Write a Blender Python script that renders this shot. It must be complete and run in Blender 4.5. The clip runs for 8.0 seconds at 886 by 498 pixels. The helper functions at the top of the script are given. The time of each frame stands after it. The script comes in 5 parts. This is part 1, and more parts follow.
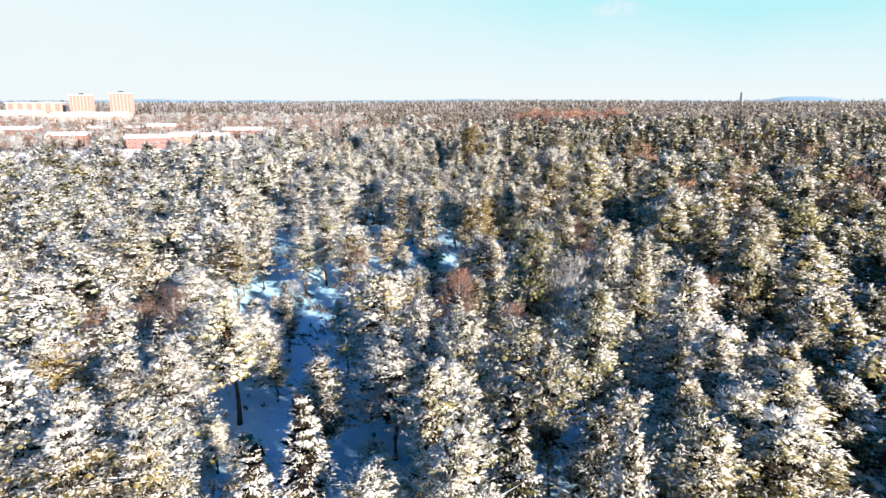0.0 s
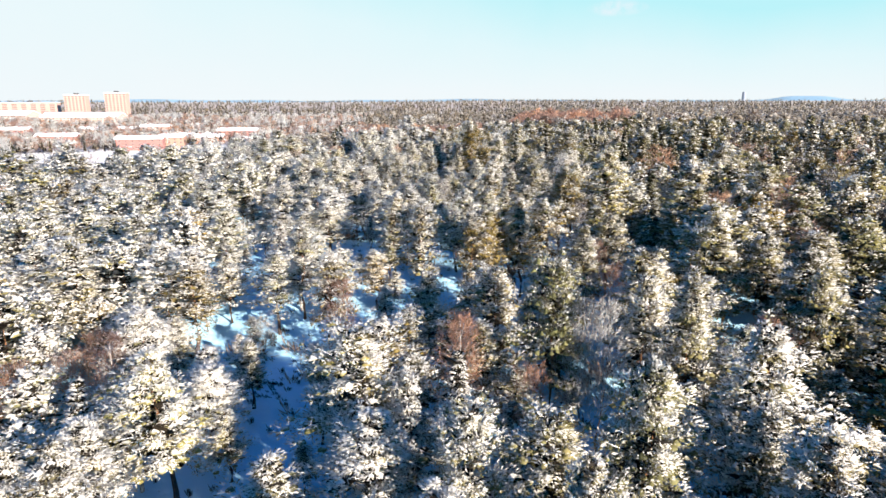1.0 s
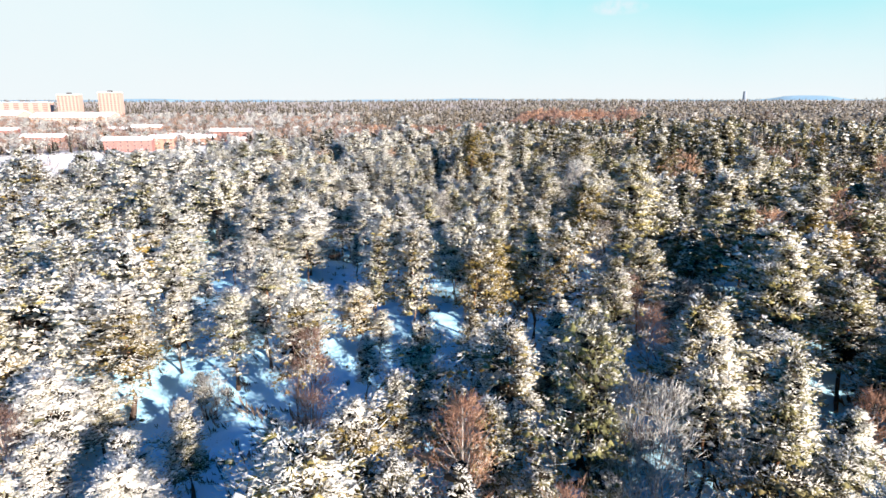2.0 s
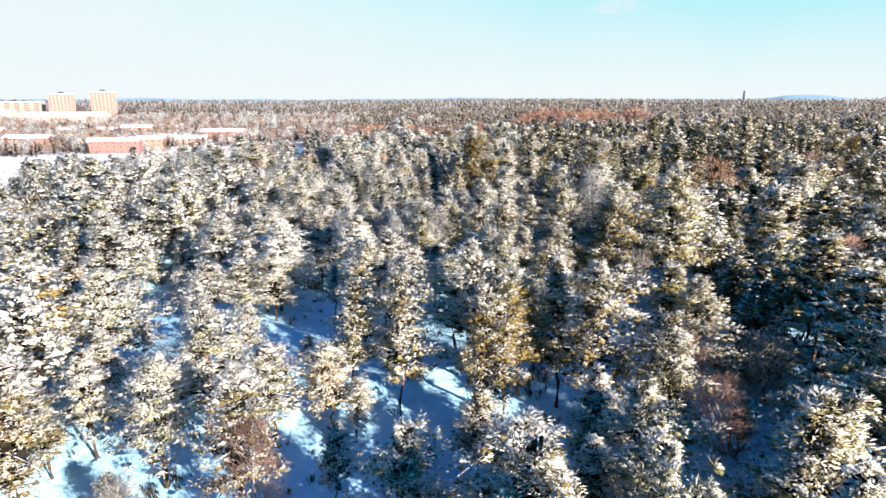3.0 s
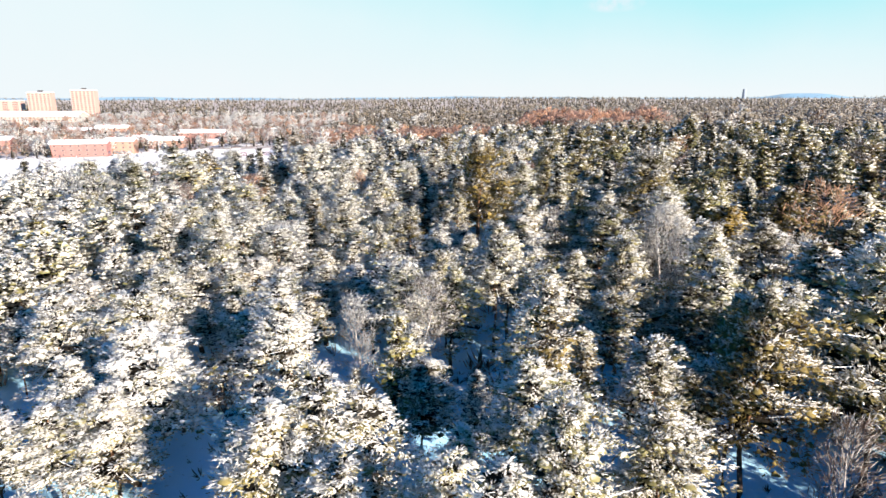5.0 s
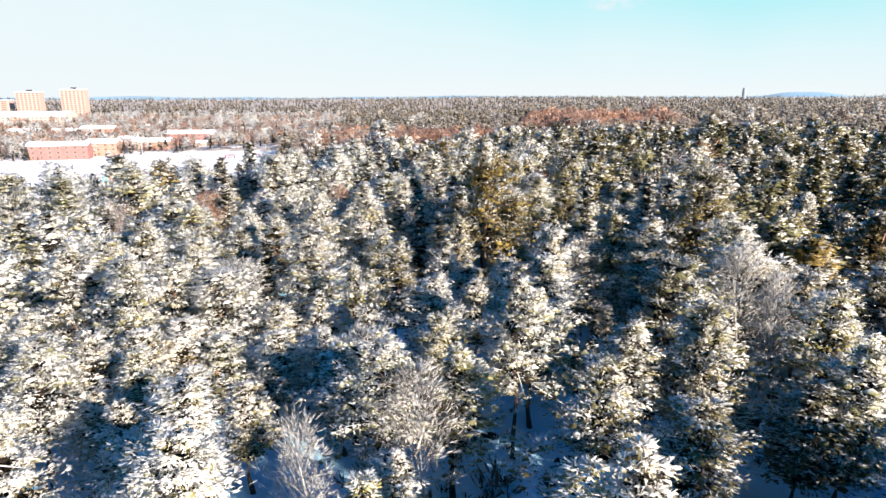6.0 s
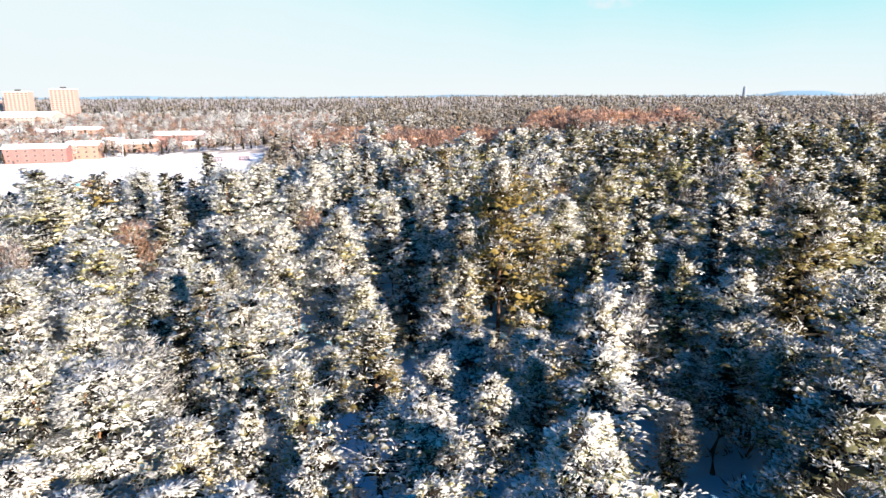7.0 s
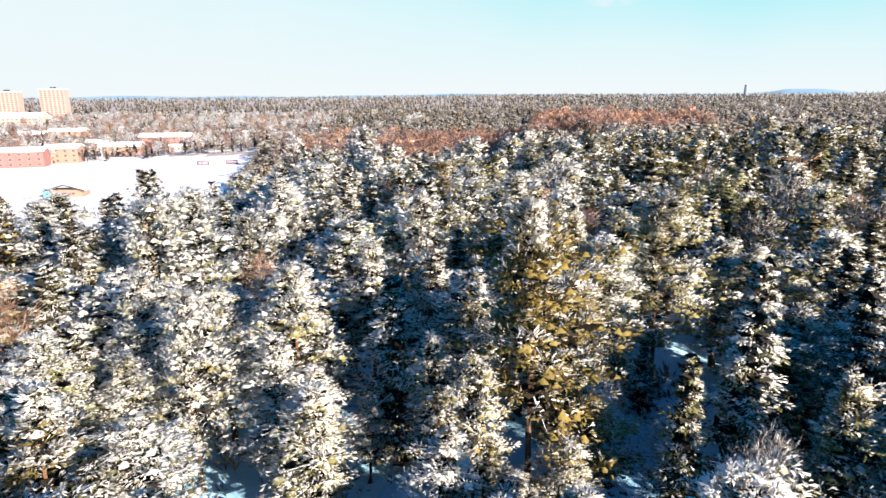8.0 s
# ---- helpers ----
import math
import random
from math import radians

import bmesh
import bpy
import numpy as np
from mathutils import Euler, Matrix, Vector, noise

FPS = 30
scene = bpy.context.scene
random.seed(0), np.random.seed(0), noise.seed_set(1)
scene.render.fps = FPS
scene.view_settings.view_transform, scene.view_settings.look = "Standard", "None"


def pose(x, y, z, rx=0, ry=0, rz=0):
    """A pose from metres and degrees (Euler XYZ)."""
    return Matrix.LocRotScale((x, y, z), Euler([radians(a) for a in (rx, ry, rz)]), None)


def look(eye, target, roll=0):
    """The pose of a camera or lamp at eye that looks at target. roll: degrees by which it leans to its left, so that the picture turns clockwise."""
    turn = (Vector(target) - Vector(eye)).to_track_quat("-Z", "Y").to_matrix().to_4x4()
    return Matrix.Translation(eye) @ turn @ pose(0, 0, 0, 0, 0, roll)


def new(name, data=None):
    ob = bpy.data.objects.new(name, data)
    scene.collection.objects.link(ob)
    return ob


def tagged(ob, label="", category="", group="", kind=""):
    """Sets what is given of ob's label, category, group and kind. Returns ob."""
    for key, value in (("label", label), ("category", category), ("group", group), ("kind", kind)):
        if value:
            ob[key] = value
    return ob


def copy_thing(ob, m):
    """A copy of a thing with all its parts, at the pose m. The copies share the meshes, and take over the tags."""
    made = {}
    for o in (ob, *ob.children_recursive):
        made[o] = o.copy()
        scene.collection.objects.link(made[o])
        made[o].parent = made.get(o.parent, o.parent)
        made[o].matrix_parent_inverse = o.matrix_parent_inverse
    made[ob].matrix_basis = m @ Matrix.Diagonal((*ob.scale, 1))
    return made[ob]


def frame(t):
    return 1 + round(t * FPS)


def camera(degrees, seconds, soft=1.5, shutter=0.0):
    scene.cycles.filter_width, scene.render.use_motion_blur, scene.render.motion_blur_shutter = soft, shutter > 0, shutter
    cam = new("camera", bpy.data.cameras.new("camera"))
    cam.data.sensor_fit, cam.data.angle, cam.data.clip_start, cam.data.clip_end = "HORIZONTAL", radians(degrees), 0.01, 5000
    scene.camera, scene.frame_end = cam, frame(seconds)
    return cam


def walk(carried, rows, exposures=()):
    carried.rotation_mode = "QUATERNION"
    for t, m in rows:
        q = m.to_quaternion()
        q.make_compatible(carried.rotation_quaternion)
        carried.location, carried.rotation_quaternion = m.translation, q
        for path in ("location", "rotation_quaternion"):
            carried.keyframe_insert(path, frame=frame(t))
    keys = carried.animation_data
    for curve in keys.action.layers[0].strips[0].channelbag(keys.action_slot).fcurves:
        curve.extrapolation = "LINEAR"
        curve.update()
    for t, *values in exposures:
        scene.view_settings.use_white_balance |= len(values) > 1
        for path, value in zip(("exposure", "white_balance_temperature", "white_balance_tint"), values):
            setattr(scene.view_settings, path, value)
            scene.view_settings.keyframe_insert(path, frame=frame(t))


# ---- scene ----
# ---------- camera ----------
EYE = 40.0
cam = camera(70.0, 8.0, soft=1.5)
# seconds, x, y, height over the first eye, yaw, pitch, roll
ROWS = [
    (0.0, 0.00, 0.00, 0.00, 0.000, -13.509, 0.000),
    (0.5, 0.16, 7.58, 0.06, 0.027, -13.519, 0.018),
    (1.0, 0.30, 15.44, 0.09, 0.029, -13.533, 0.029),
    (1.5, 0.43, 23.58, 0.09, 0.009, -13.550, 0.034),
    (2.0, 0.54, 31.98, 0.08, -0.030, -13.570, 0.035),
    (2.5, 0.65, 40.64, 0.04, -0.084, -13.592, 0.034),
    (3.0, 0.74, 49.55, -0.00, -0.151, -13.618, 0.033),
    (3.5, 0.84, 58.69, -0.05, -0.228, -13.645, 0.033),
    (4.0, 0.93, 68.06, -0.11, -0.311, -13.675, 0.035),
    (4.5, 1.02, 77.65, -0.17, -0.399, -13.707, 0.041),
    (5.0, 1.11, 87.45, -0.23, -0.486, -13.741, 0.054),
    (5.5, 1.21, 97.44, -0.27, -0.572, -13.776, 0.074),
    (6.0, 1.31, 107.61, -0.31, -0.652, -13.812, 0.103),
    (6.5, 1.42, 117.97, -0.33, -0.723, -13.850, 0.143),
    (7.0, 1.55, 128.49, -0.33, -0.784, -13.888, 0.196),
    (7.5, 1.68, 139.17, -0.31, -0.829, -13.927, 0.262),
    (8.0, 1.84, 150.00, -0.25, -0.857, -13.966, 0.344),
]
walk(cam, [(t, pose(x, y, EYE + z, 90 + pitch, roll, yaw)) for t, x, y, z, yaw, pitch, roll in ROWS])

# ---------- light ----------
SUN_AZ = 136.0      # degrees from straight ahead, clockwise: behind, to the right
SUN_EL = 20.0
sun_dir = Vector((math.sin(radians(SUN_AZ)) * math.cos(radians(SUN_EL)), math.cos(radians(SUN_AZ)) * math.cos(radians(SUN_EL)), math.sin(radians(SUN_EL))))
world = bpy.data.worlds.new("winter_sky")
scene.world = world
world.use_nodes = True
wn, wl = world.node_tree.nodes, world.node_tree.links
sky = wn.new("ShaderNodeTexSky")
sky.sky_type = "NISHITA"
sky.sun_disc = False
sky.sun_elevation = radians(SUN_EL)
sky.sun_rotation = radians(SUN_AZ)
sky.air_density, sky.dust_density, sky.ozone_density, sky.altitude = 1.0, 0.2, 3.0, 100.0
wn["Background"].inputs["Strength"].default_value = 0.037
cold = wn.new("ShaderNodeMix")
cold.data_type, cold.blend_type = "RGBA", "MULTIPLY"
cold.inputs[0].default_value = 1.0
cold.inputs[7].default_value = (0.0, 1.24, 2.15, 1)
wl.new(sky.outputs["Color"], cold.inputs[6])
wl.new(cold.outputs[2], wn["Background"].inputs["Color"])

sun = new("sun", bpy.data.lights.new("sun", "SUN"))
sun.data.energy, sun.data.angle, sun.data.color = 5.8, radians(0.55), (1.0, 0.89, 0.77)
sun.matrix_world = look(sun_dir * 900, (0, 0, 0))
scene.view_settings.exposure = 1.50

# ---------- materials ----------


def material(name):
    m = bpy.data.materials.new(name)
    m.use_nodes = True
    nt = m.node_tree
    return m, nt, nt.nodes, nt.links, nt.nodes["Principled BSDF"]


def noise_node(nodes, links, scale, detail=3.0, vector=None, rough=0.55):
    n = nodes.new("ShaderNodeTexNoise")
    n.inputs["Scale"].default_value, n.inputs["Detail"].default_value, n.inputs["Roughness"].default_value = scale, detail, rough
    if vector is not None:
        links.new(vector, n.inputs["Vector"])
    return n


def ramp(nodes, links, fac, stops):
    r = nodes.new("ShaderNodeValToRGB")
    r.color_ramp.elements[0].position, r.color_ramp.elements[0].color = stops[0][0], (*stops[0][1], 1)
    r.color_ramp.elements[1].position, r.color_ramp.elements[1].color = stops[-1][0], (*stops[-1][1], 1)
    for p, c in stops[1:-1]:
        r.color_ramp.elements.new(p).color = (*c, 1)
    links.new(fac, r.inputs["Fac"])
    return r


def mix_rgb(nodes, links, fac, a, b, blend="MIX"):
    n = nodes.new("ShaderNodeMix")
    n.data_type, n.blend_type = "RGBA", blend
    for sock, v in ((n.inputs["Factor"], fac), (n.inputs["A"], a), (n.inputs["B"], b)):
        pass
    for key, v in ((0, fac), (6, a), (7, b)):
        if isinstance(v, (int, float)):
            n.inputs[key].default_value = v
        elif isinstance(v, tuple):
            n.inputs[key].default_value = (*v, 1)
        else:
            links.new(v, n.inputs[key])
    return n.outputs[2]


def arith(nodes, links, op, a, b=0.0, clamp=False):
    n = nodes.new("ShaderNodeMath")
    n.operation, n.use_clamp = op, clamp
    for key, v in ((0, a), (1, b)):
        if isinstance(v, (int, float)):
            n.inputs[key].default_value = v
        else:
            links.new(v, n.inputs[key])
    return n.outputs[0]


def foliage_material(name, dark, mid, gold, gold_share, snow_share, through_share=0.14, fine=8.5, fresh=None, white=0.9):
    """Needles or twigs, with snow on the upper side of every bough; the mesh's snow value says how it lies."""
    m, nt, nodes, links, bsdf = material(name)
    geo = nodes.new("ShaderNodeNewGeometry")
    sep = nodes.new("ShaderNodeSeparateXYZ")
    links.new(geo.outputs["Normal"], sep.inputs["Vector"])
    pos = geo.outputs["Position"]
    patch = noise_node(nodes, links, 0.42, 2.0, pos).outputs["Fac"]
    stand = noise_node(nodes, links, 0.085, 2.0, pos).outputs["Fac"]
    grain = noise_node(nodes, links, fine, 3.0, pos).outputs["Fac"]
    clump = noise_node(nodes, links, min(2.6, fine), 2.0, pos).outputs["Fac"]
    tint = ramp(nodes, links, arith(nodes, links, "ADD", arith(nodes, links, "MULTIPLY", patch, 0.7), arith(nodes, links, "MULTIPLY", stand, 0.3)),
                [(0.30, dark), (0.50, mid), (max(0.52, 0.74 - 0.3 * gold_share), mid), (min(0.97, 0.86 - 0.3 * gold_share), gold)]).outputs["Color"]
    if fresh:
        green = ramp(nodes, links, stand, [(0.42, (0, 0, 0)), (0.56, (1, 1, 1))]).outputs["Color"]
        tint = mix_rgb(nodes, links, green, tint, fresh)
    each = ramp(nodes, links, geo.outputs["Random Per Island"], [(0.0, (0.78, 0.78, 0.78)), (1.0, (1.22, 1.22, 1.22))]).outputs["Color"]
    tint = mix_rgb(nodes, links, 1.0, tint, each, "MULTIPLY")
    # every tree has its own load of snow
    mark = nodes.new("ShaderNodeAttribute")
    mark.attribute_name = "tree_tone"
    own = nodes.new("ShaderNodeObjectInfo")
    each_tree = arith(nodes, links, "FRACT", arith(nodes, links, "ADD", mark.outputs["Fac"], own.outputs["Random"]))
    lies = nodes.new("ShaderNodeAttribute")
    lies.attribute_name = "snow"
    up = arith(nodes, links, "ADD", lies.outputs["Fac"], arith(nodes, links, "MULTIPLY", sep.outputs["Z"], 0.25))
    up = arith(nodes, links, "ADD", up, arith(nodes, links, "MULTIPLY", arith(nodes, links, "SUBTRACT", grain, 0.5), 0.5))
    up = arith(nodes, links, "ADD", up, arith(nodes, links, "MULTIPLY", arith(nodes, links, "SUBTRACT", clump, 0.5), 0.8))
    up = arith(nodes, links, "ADD", up, arith(nodes, links, "MULTIPLY", arith(nodes, links, "SUBTRACT", patch, 0.5), -0.9))
    up = arith(nodes, links, "ADD", up, arith(nodes, links, "MULTIPLY", arith(nodes, links, "SUBTRACT", each_tree, 0.5), 0.55))
    hue = arith(nodes, links, "FRACT", arith(nodes, links, "MULTIPLY", each_tree, 7.3))
    tint = mix_rgb(nodes, links, 1.0, tint, ramp(nodes, links, hue, [(0.0, (0.62, 0.66, 0.72)), (0.5, (1.0, 1.0, 1.0)), (1.0, (1.30, 1.22, 0.95))]).outputs["Color"], "MULTIPLY")
    where = nodes.new("ShaderNodeSeparateXYZ")
    links.new(pos, where.inputs["Vector"])
    side_light = nodes.new("ShaderNodeMapRange")      # the wood's side light is painted in: snowier left, barer right
    links.new(where.outputs["X"], side_light.inputs["Value"])
    side_light.inputs["From Min"].default_value, side_light.inputs["From Max"].default_value = -35.0, 45.0
    side_light.inputs["To Min"].default_value, side_light.inputs["To Max"].default_value = 0.20, -0.42
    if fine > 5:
        up = arith(nodes, links, "ADD", up, side_light.outputs["Result"])
    cover = nodes.new("ShaderNodeMapRange")
    cover.interpolation_type = "SMOOTHSTEP"
    links.new(up, cover.inputs["Value"])
    cover.inputs["From Min"].default_value, cover.inputs["From Max"].default_value = 0.06 - snow_share, 0.84 - snow_share
    snow = ramp(nodes, links, grain, [(0.3, (0.80, 0.77, 0.73)), (0.65, (0.95, 0.92, 0.87))]).outputs["Color"]
    colour = mix_rgb(nodes, links, arith(nodes, links, "MULTIPLY", cover.outputs["Result"], white), tint, snow)
    links.new(colour, bsdf.inputs["Base Color"])
    bsdf.inputs["Roughness"].default_value = 0.75
    bsdf.inputs["Specular IOR Level"].default_value = 0.2
    fuzz = noise_node(nodes, links, 14.0, 2.0, pos).outputs["Fac"]
    bump = nodes.new("ShaderNodeBump")
    bump.inputs["Strength"].default_value, bump.inputs["Distance"].default_value = 0.6, 0.05
    links.new(fuzz, bump.inputs["Height"])
    links.new(bump.outputs["Normal"], bsdf.inputs["Normal"])
    glow = nodes.new("ShaderNodeBsdfTranslucent")
    links.new(mix_rgb(nodes, links, 0.5, colour, mix_rgb(nodes, links, cover.outputs["Result"], gold, (0.86, 0.86, 0.84))), glow.inputs["Color"])
    both = nodes.new("ShaderNodeMixShader")
    both.inputs["Fac"].default_value = through_share
    links.new(bsdf.outputs["BSDF"], both.inputs[1])
    links.new(glow.outputs["BSDF"], both.inputs[2])
    links.new(both.outputs["Shader"], nodes["Material Output"].inputs["Surface"])
    return m


def bark_material(name, low, high, streak, snow_on=0.0):
    m, nt, nodes, links, bsdf = material(name)
    coord = nodes.new("ShaderNodeTexCoord")
    mapping = nodes.new("ShaderNodeMapping")
    mapping.inputs["Scale"].default_value = (6.0, 6.0, 1.2)
    links.new(coord.outputs["Object"], mapping.inputs["Vector"])
    n = noise_node(nodes, links, 2.0, 5.0, mapping.outputs["Vector"])
    sep = nodes.new("ShaderNodeSeparateXYZ")
    links.new(coord.outputs["Object"], sep.inputs["Vector"])
    climb = nodes.new("ShaderNodeMapRange")
    links.new(sep.outputs["Z"], climb.inputs["Value"])
    climb.inputs["From Min"].default_value, climb.inputs["From Max"].default_value = 3.0, 7.0
    base = mix_rgb(nodes, links, climb.outputs["Result"], low, high)
    marks = ramp(nodes, links, n.outputs["Fac"], [(0.38, streak), (0.58, (1, 1, 1))]).outputs["Color"]
    colour = mix_rgb(nodes, links, 1.0, base, marks, "MULTIPLY")
    if snow_on:
        geo = nodes.new("ShaderNodeNewGeometry")
        gs = nodes.new("ShaderNodeSeparateXYZ")
        links.new(geo.outputs["Normal"], gs.inputs["Vector"])
        colour = mix_rgb(nodes, links, arith(nodes, links, "MULTIPLY", arith(nodes, links, "SUBTRACT", gs.outputs["Z"], 0.25), 4.0, True), colour, (0.86, 0.87, 0.9))
    links.new(colour, bsdf.inputs["Base Color"])
    bsdf.inputs["Roughness"].default_value = 0.9
    bump = nodes.new("ShaderNodeBump")
    bump.inputs["Strength"].default_value, bump.inputs["Distance"].default_value = 0.6, 0.03
    links.new(n.outputs["Fac"], bump.inputs["Height"])
    links.new(bump.outputs["Normal"], bsdf.inputs["Normal"])
    return m


def plain_material(name, colour, rough=0.7, spread=0.2, scale=1.5, metal=0.0, bump_m=0.0):
    m, nt, nodes, links, bsdf = material(name)
    coord = nodes.new("ShaderNodeTexCoord")
    a = noise_node(nodes, links, scale, 4.0, coord.outputs["Object"])
    b = noise_node(nodes, links, scale * 9, 3.0, coord.outputs["Object"])
    s = arith(nodes, links, "ADD", arith(nodes, links, "MULTIPLY", a.outputs["Fac"], 0.65), arith(nodes, links, "MULTIPLY", b.outputs["Fac"], 0.35))
    lo = tuple(c * (1 - spread) for c in colour)
    hi = tuple(min(1.0, c * (1 + spread)) for c in colour)
    links.new(ramp(nodes, links, s, [(0.35, lo), (0.65, hi)]).outputs["Color"], bsdf.inputs["Base Color"])
    bsdf.inputs["Roughness"].default_value, bsdf.inputs["Metallic"].default_value = rough, metal
    if bump_m:
        bump = nodes.new("ShaderNodeBump")
        bump.inputs["Strength"].default_value, bump.inputs["Distance"].default_value = 0.7, bump_m
        links.new(s, bump.inputs["Height"])
        links.new(bump.outputs["Normal"], bsdf.inputs["Normal"])
    return m


def snow_ground_material(name):
    m, nt, nodes, links, bsdf = material(name)
    geo = nodes.new("ShaderNodeNewGeometry")
    pos = geo.outputs["Position"]
    wide = noise_node(nodes, links, 0.08, 4.0, pos)
    mid = noise_node(nodes, links, 0.9, 5.0, pos)
    fine = noise_node(nodes, links, 6.0, 4.0, pos)
    # the blue that snow takes in shade is put into its colour
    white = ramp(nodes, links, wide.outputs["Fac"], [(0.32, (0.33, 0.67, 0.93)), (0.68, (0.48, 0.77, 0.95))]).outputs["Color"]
    where = nodes.new("ShaderNodeSeparateXYZ")
    links.new(pos, where.inputs["Vector"])
    beyond = nodes.new("ShaderNodeMapRange")      # the colour turns grey-brown further out
    links.new(where.outputs["Y"], beyond.inputs["Value"])
    beyond.inputs["From Min"].default_value, beyond.inputs["From Max"].default_value = 235.0, 300.0
    white = mix_rgb(nodes, links, beyond.outputs["Result"], white, (0.36, 0.31, 0.29))
    litter = arith(nodes, links, "ADD", arith(nodes, links, "MULTIPLY", mid.outputs["Fac"], 0.7), arith(nodes, links, "MULTIPLY", fine.outputs["Fac"], 0.3))
    bare = ramp(nodes, links, litter, [(0.60, (0, 0, 0)), (0.68, (1, 1, 1))]).outputs["Color"]
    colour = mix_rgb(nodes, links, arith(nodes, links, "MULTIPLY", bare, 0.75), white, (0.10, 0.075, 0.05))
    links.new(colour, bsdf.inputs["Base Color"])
    bsdf.inputs["Roughness"].default_value = 0.8
    bump = nodes.new("ShaderNodeBump")
    bump.inputs["Strength"].default_value, bump.inputs["Distance"].default_value = 0.8, 0.25
    links.new(litter, bump.inputs["Height"])
    links.new(bump.outputs["Normal"], bsdf.inputs["Normal"])
    return m


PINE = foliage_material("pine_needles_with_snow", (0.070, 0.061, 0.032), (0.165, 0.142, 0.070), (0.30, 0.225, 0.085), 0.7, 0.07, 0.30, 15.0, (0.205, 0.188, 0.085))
# near-black colour stands for the shade inside the crowns
INNER_SHADE = foliage_material("inner_needles_painted_shade", (0.008, 0.006, 0.004), (0.018, 0.013, 0.008), (0.06, 0.045, 0.02), 0.25, -3.0, 0.03)
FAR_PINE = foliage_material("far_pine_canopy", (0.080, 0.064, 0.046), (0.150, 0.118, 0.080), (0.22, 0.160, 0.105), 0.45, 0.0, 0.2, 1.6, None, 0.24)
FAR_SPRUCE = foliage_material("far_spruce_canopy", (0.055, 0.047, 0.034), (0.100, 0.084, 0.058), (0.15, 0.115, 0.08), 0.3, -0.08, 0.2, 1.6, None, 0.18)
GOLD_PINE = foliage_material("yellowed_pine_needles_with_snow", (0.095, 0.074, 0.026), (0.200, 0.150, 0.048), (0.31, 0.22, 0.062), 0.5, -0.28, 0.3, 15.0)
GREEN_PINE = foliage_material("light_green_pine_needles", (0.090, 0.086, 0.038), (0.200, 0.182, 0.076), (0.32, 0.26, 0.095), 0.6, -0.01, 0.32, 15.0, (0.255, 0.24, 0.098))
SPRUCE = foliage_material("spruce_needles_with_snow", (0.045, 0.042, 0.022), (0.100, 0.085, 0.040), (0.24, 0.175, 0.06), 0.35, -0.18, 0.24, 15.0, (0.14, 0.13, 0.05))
BIRCH_TWIG = foliage_material("bare_birch_twigs", (0.44, 0.26, 0.20), (0.62, 0.38, 0.29), (0.62, 0.43, 0.31), 0.4, -0.6, 0.45)
FROST_TWIG = foliage_material("frosted_twigs", (0.09, 0.06, 0.05), (0.16, 0.11, 0.09), (0.24, 0.16, 0.10), 0.3, 0.30, 0.25)
SHRUB = foliage_material("dark_shrub_twigs", (0.022, 0.020, 0.018), (0.05, 0.042, 0.03), (0.10, 0.07, 0.04), 0.3, -0.2, 0.1)
PINE_BARK = bark_material("pine_bark", (0.085, 0.055, 0.042), (0.30, 0.145, 0.065), (0.35, 0.32, 0.3))
SPRUCE_BARK = bark_material("spruce_bark", (0.075, 0.058, 0.048), (0.10, 0.075, 0.06), (0.4, 0.38, 0.36))
BIRCH_BARK = bark_material("birch_bark", (0.45, 0.42, 0.38), (0.62, 0.58, 0.54), (0.12, 0.1, 0.1))
LIMB_BARK = bark_material("limb_bark_with_snow", (0.09, 0.065, 0.05), (0.16, 0.09, 0.055), (0.5, 0.5, 0.5), 1.0)
SNOW = snow_ground_material("forest_snow_shade_blue")
FIELD_SNOW = plain_material("smooth_field_snow", (0.80, 0.76, 0.74), 0.75, 0.05, 0.05, 0.0, 0.1)
ROOF_SNOW = plain_material("roof_snow", (0.88, 0.89, 0.91), 0.75, 0.05, 0.4, 0.0, 0.08)

# ---------- the lie of the land ----------


def smooth(a, b, v):
    k = np.clip((v - a) / (b - a), 0.0, 1.0)
    return k * k * (3 - 2 * k)


def ground_z(x, y):
    """Height of the ground: a wooded rise, a level sports field to its left beyond, far woods."""
    x, y = np.asarray(x, float), np.asarray(y, float)
    rise = 6.3 + 6.2 * smooth(76.0, 112.0, y) - 2.6 * smooth(18.0, 50.0, -x) * (1 - smooth(150.0, 185.0, y))
    lumps = 0.45 * np.sin(x * 0.21 + 1.3 * np.sin(y * 0.13)) * np.sin(y * 0.17 + 0.6) + 0.25 * np.sin(x * 0.53 + y * 0.41)
    bank = smooth(20.0, 64.0, (y - 222.0) - 0.85 * (x + 22.0)) * (1 - smooth(2.0, 40.0, x + 48.0 + 0.2 * (y - 260.0)))
    hollow = smooth(300.0, 335.0, y - 5.0 * np.maximum(0.0, x - 18.0)) * (1 - smooth(60.0, 140.0, x))
    drop = np.maximum(bank, hollow)
    far = smooth(420.0, 900.0, y)
    hill = rise + lumps * (1 - far)
    low = 0.0 + 9.0 * smooth(560.0, 950.0, y)
    z = hill * (1 - drop) + low * drop
    z = z - 4.0 * smooth(500.0, 1100.0, y) + 2.5 * np.sin(x * 0.0021 + 0.8) * far + 22 * np.exp(-((x - 2500) / 420) ** 2) * smooth(3600, 4600, y)
    return z


def gz(x, y):
    return float(ground_z(x, y))


